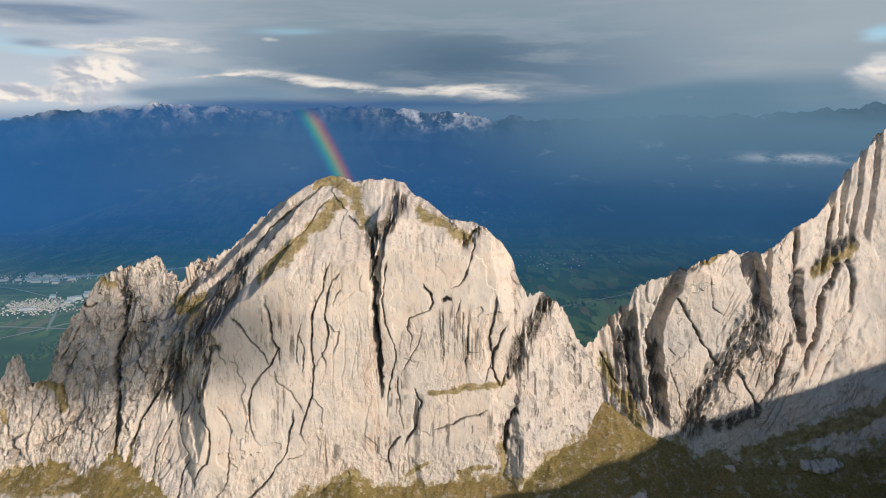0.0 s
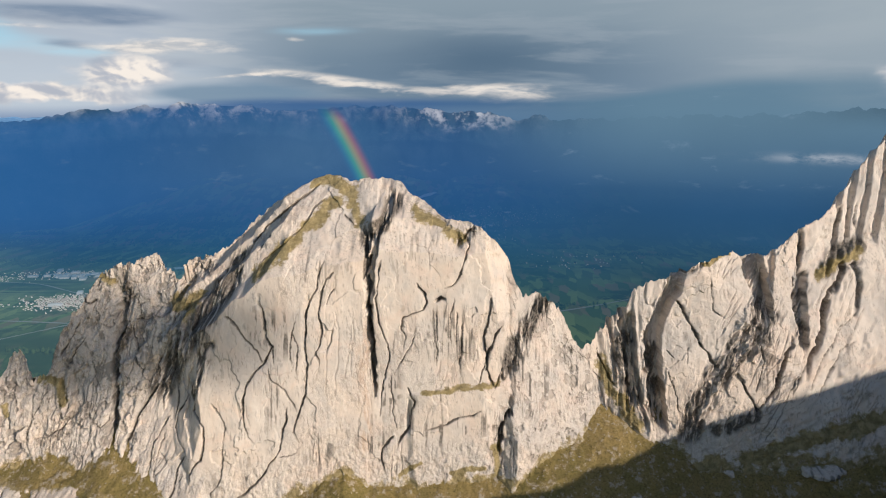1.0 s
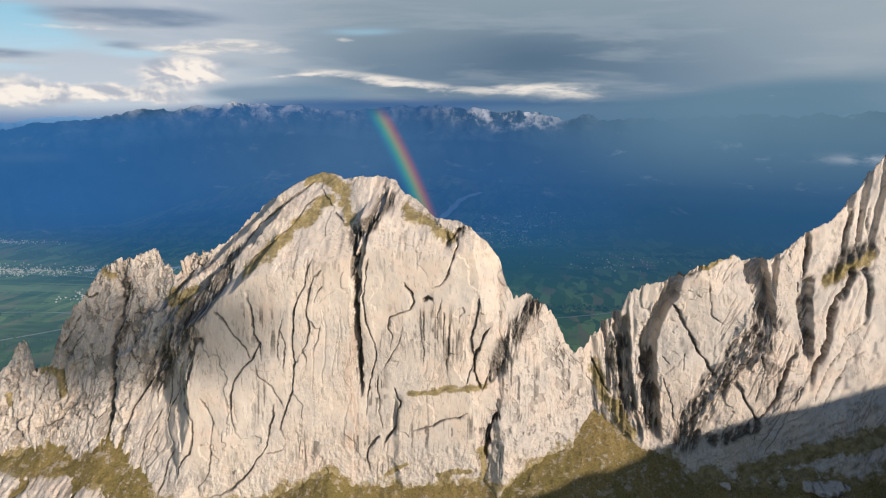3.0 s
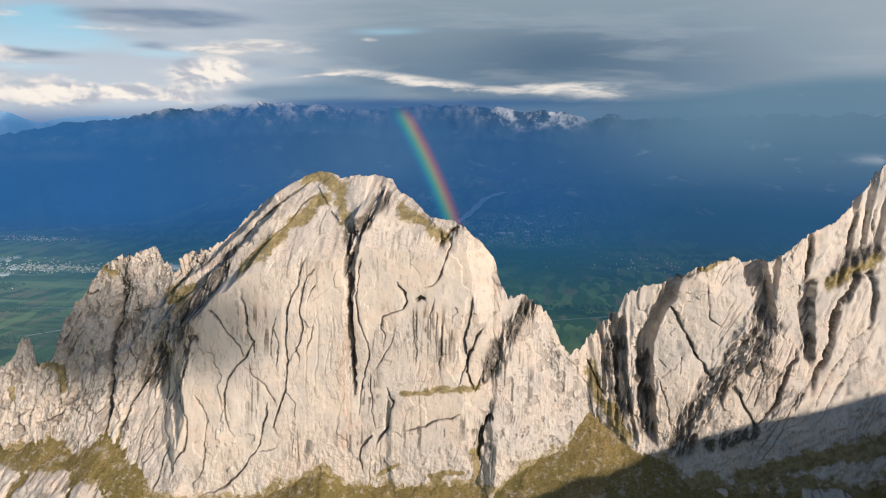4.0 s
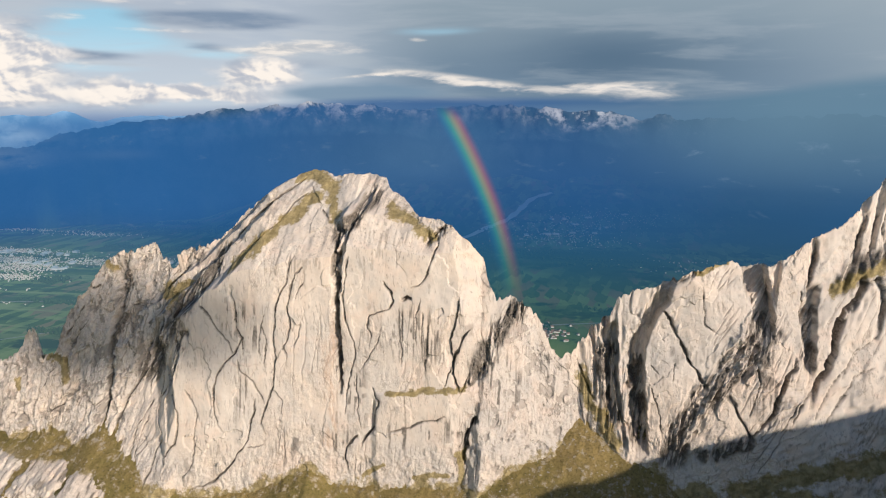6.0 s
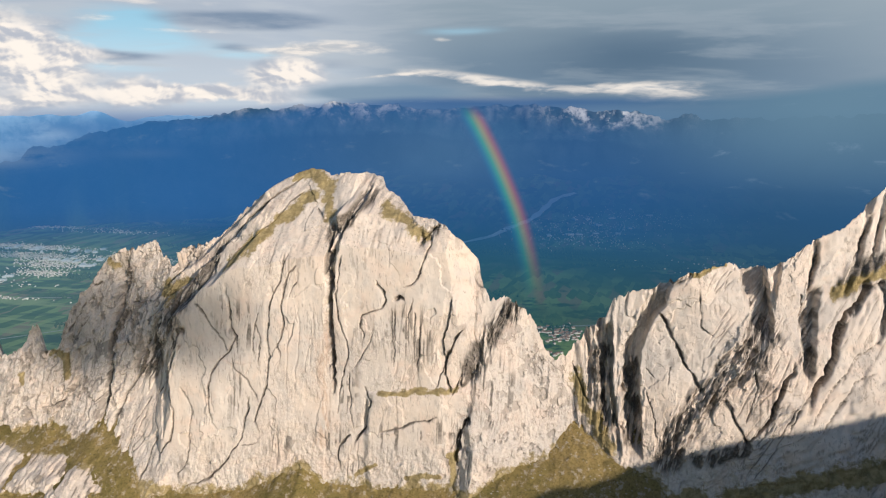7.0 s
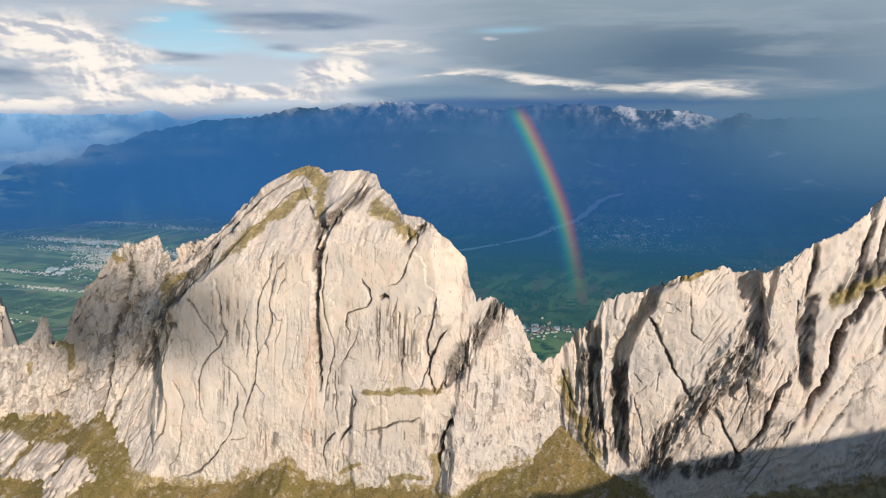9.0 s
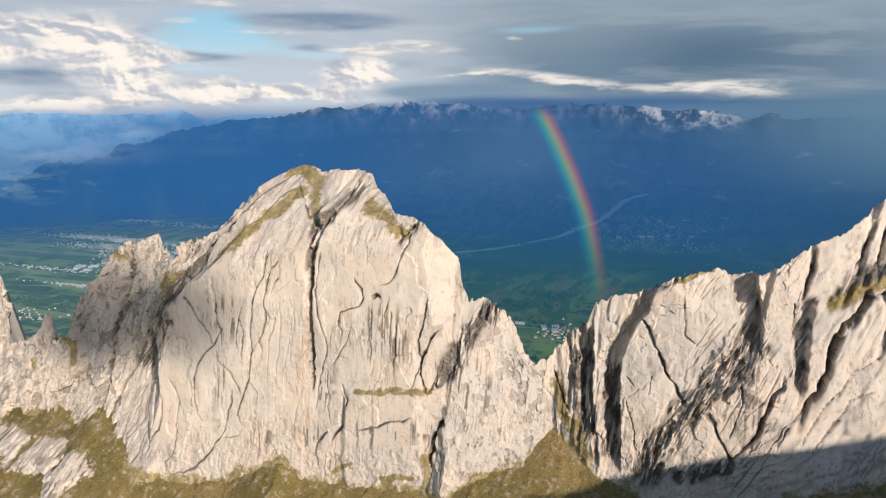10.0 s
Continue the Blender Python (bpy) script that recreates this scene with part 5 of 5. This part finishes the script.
# ---- an evening cumulus behind the eye, on the sun's side, that shades the western towers ----
def cumulus_material():
    n = Tree("cloud_vapour")
    d, tr, mx = n.node("ShaderNodeBsdfDiffuse"), n.node("ShaderNodeBsdfTransparent"), n.node("ShaderNodeMixShader")
    d.inputs[0].default_value, mx.inputs[0].default_value = (0.9, 0.9, 0.9, 1), 0.54
    n.t.links.new(tr.outputs[0], mx.inputs[1]), n.t.links.new(d.outputs[0], mx.inputs[2]), n.t.links.new(mx.outputs[0], n.out.inputs[0])
    return n.mat


puffs = bmesh.new()
right_of = Vector((0, 0, 1)).cross(sun_dir).normalized()
over = sun_dir.cross(right_of)
for a, b, r in ((5, -7, 13), (-11, 2, 16), (-27, 6, 14), (-20, -7, 11)):
    ball = bmesh.ops.create_icosphere(puffs, subdivisions=4, radius=r)["verts"]
    for v in ball:
        k = 1 + 0.28 * noise.fractal(v.co * 0.09 + Vector((a, b, r)), 1.0, 2.0, 5)
        v.co = v.co * k + right_of * a + over * b
cloud_mesh = bpy.data.meshes.new("cumulus_cloud")
puffs.to_mesh(cloud_mesh)
puffs.free()
cloud_mesh.materials.append(cumulus_material())
cloud = tagged(new("cumulus_cloud", cloud_mesh), "small pale cumulus drifting before the low sun", "cloud", kind="structure")
cloud.location = Vector((-80, 210, EYE - 66)) + sun_dir * 1500


def shade_cloud(x, y, spread, tall, count, seed):
    """A cloud high on the sun's side whose shadow falls on the valley floor at x, y."""
    rng, bm = random.Random(seed), bmesh.new()
    for k in range(count):
        a, b, r = rng.gauss(0, spread), rng.gauss(0, tall), rng.uniform(0.55, 1.0) * tall
        for v in bmesh.ops.create_icosphere(bm, subdivisions=3, radius=r)["verts"]:
            k = 1 + 0.3 * noise.fractal(v.co * (2.0 / tall) + Vector((a, b, r)), 1.0, 2.0, 4)
            v.co = v.co * k + right_of * a + over * b
    mesh = bpy.data.meshes.new("cumulus_cloud")
    bm.to_mesh(mesh)
    bm.free()
    mesh.materials.append(cloud_mesh.materials[0])
    ob = tagged(new("cumulus_cloud", mesh), "pale cumulus drifting above the valley on the sunny side", "cloud", kind="structure")
    ob.location = Vector((x, y, EYE - 600)) + sun_dir * 3100


shade_cloud(-2430, 2230, 130, 26, 14, 1)
shade_cloud(-1960, 2010, 110, 14, 10, 2)
shade_cloud(-1560, 1560, 150, 12, 12, 3)
shade_cloud(-2050, 2760, 240, 26, 16, 4)


# ---- low rock bands that break through the meadow ----
def rock_band(x0, x1, top0, top1, height, seed, label):
    """A low cliff across the slope: its upper edge runs from top0 to top1, its face is rough."""
    x, v = np.meshgrid(np.linspace(x0, x1, int((x1 - x0) / 0.3)), np.linspace(-0.15, 1.15, 40))
    ends = smooth(x, x0, x0 + 0.2 * (x1 - x0)) * (1 - smooth(x, x1 - 0.2 * (x1 - x0), x1))
    zt = top0 + (top1 - top0) * (x - x0) / (x1 - x0) + 1.2 * fbm(x * 0.12, x * 0 + 0.7, seed, 4)
    h = height * (0.55 + 0.9 * value(x * 0.11, x * 0 + 5.5, seed + 3)) * (0.3 + 0.7 * ends)
    z = zt - h * v
    yc, zc = np.interp(x, FOOT_X, FOOT_Y), np.interp(x, FOOT_X, FOOT_Z)
    y = yc + (z - zc) / 0.8
    y = y - (slope_height(x, y) - z) / 0.8
    out = ends * np.sin(np.pi * np.clip((v + 0.15) / 1.3, 0, 1)) ** 0.6
    out = out * smooth(fbm(x * 0.16, z * 0.2, seed + 13, 4), *((-0.9, -0.2) if height > 3.5 else (-0.3, 0.3)))
    crag, _ = slabs(x / 1.8 + 0.5 * fbm(x * 0.5, z * 0.5, seed + 5, 3), z / 1.6, seed + 9)
    y = y + 2.0 - 4.4 * out + 0.9 * crag + 0.5 * fbm(x * 0.6, z * 0.8, seed + 7, 4)
    zero = np.zeros(x.shape)
    ob = grid_mesh("rock_band", x, y, z, ROCK, soil_shade=0.8 * smooth(fbm(x * 0.9, z * 0.3, seed + 11, 3), 0.3, 0.6), worn=zero + 0.9, turf=0.75 * smooth(np.abs(v - 0.5), 0.3, 0.6), rust=zero)
    return tagged(ob, label, "rock outcrop", "rock bands in the meadow")


rock_band(-172, -82, -113.5, -112.5, 9.5, 301, "low pale rock band across the grass slope")
rock_band(30, 66, -116.5, -108.0, 4.0, 331, "low grey rock rib in the shaded meadow")
rock_band(-60, -18, -121.0, -116.0, 4.0, 361, "low pale rock band at the foot of the wall")
rock_band(84, 126, -107.0, -104.0, 3.0, 391, "low grey rock rib in the shaded meadow")


# ---- loose stones below the walls ----
def stones(count, seed):
    rng = np.random.default_rng(seed)
    base = np.array([(1, 0, 0), (-1, 0, 0), (0, 1, 0), (0, -1, 0), (0, 0, 1), (0, 0, -1), (0.7, 0.7, 0.3), (-0.7, 0.6, 0.4), (0.6, -0.7, 0.5), (-0.6, -0.7, 0.2)], float)
    tris = [(0, 6, 4), (6, 2, 4), (2, 7, 4), (7, 1, 4), (1, 9, 4), (9, 3, 4), (3, 8, 4), (8, 0, 4), (6, 0, 5), (2, 6, 5), (7, 2, 5), (1, 7, 5), (9, 1, 5), (3, 9, 5), (8, 3, 5), (0, 8, 5)]
    co, faces = [], []
    for k in range(count):
        x = rng.uniform(18, 72) if k % 3 else rng.uniform(-140, -95)
        y = np.interp(x, FOOT_X, FOOT_Y) - abs(rng.normal(0, 9)) + 1
        size = 0.12 + 0.28 * rng.random() ** 3
        v = base * rng.uniform(0.7, 1.3, (10, 3)) * size * np.array([1.2, 1.0, 0.8])
        co.append(v + np.array([x, y, float(slope_height(np.array([x]), np.array([y]))[0]) + 0.25 * size]))
        faces.extend([tuple(i + 10 * k for i in f) for f in tris])
    mesh = bpy.data.meshes.new("loose_stones")
    mesh.from_pydata(np.concatenate(co).tolist(), [], faces)
    mesh.materials.append(plain("pale_scree", (0.34, 0.30, 0.25)))
    ob = new("loose_stones", mesh)
    ob.location = (0, 0, EYE)
    return tagged(ob, "pale limestone rubble strewn over the grass", "stones", kind="stuff")


stones(260, 17)
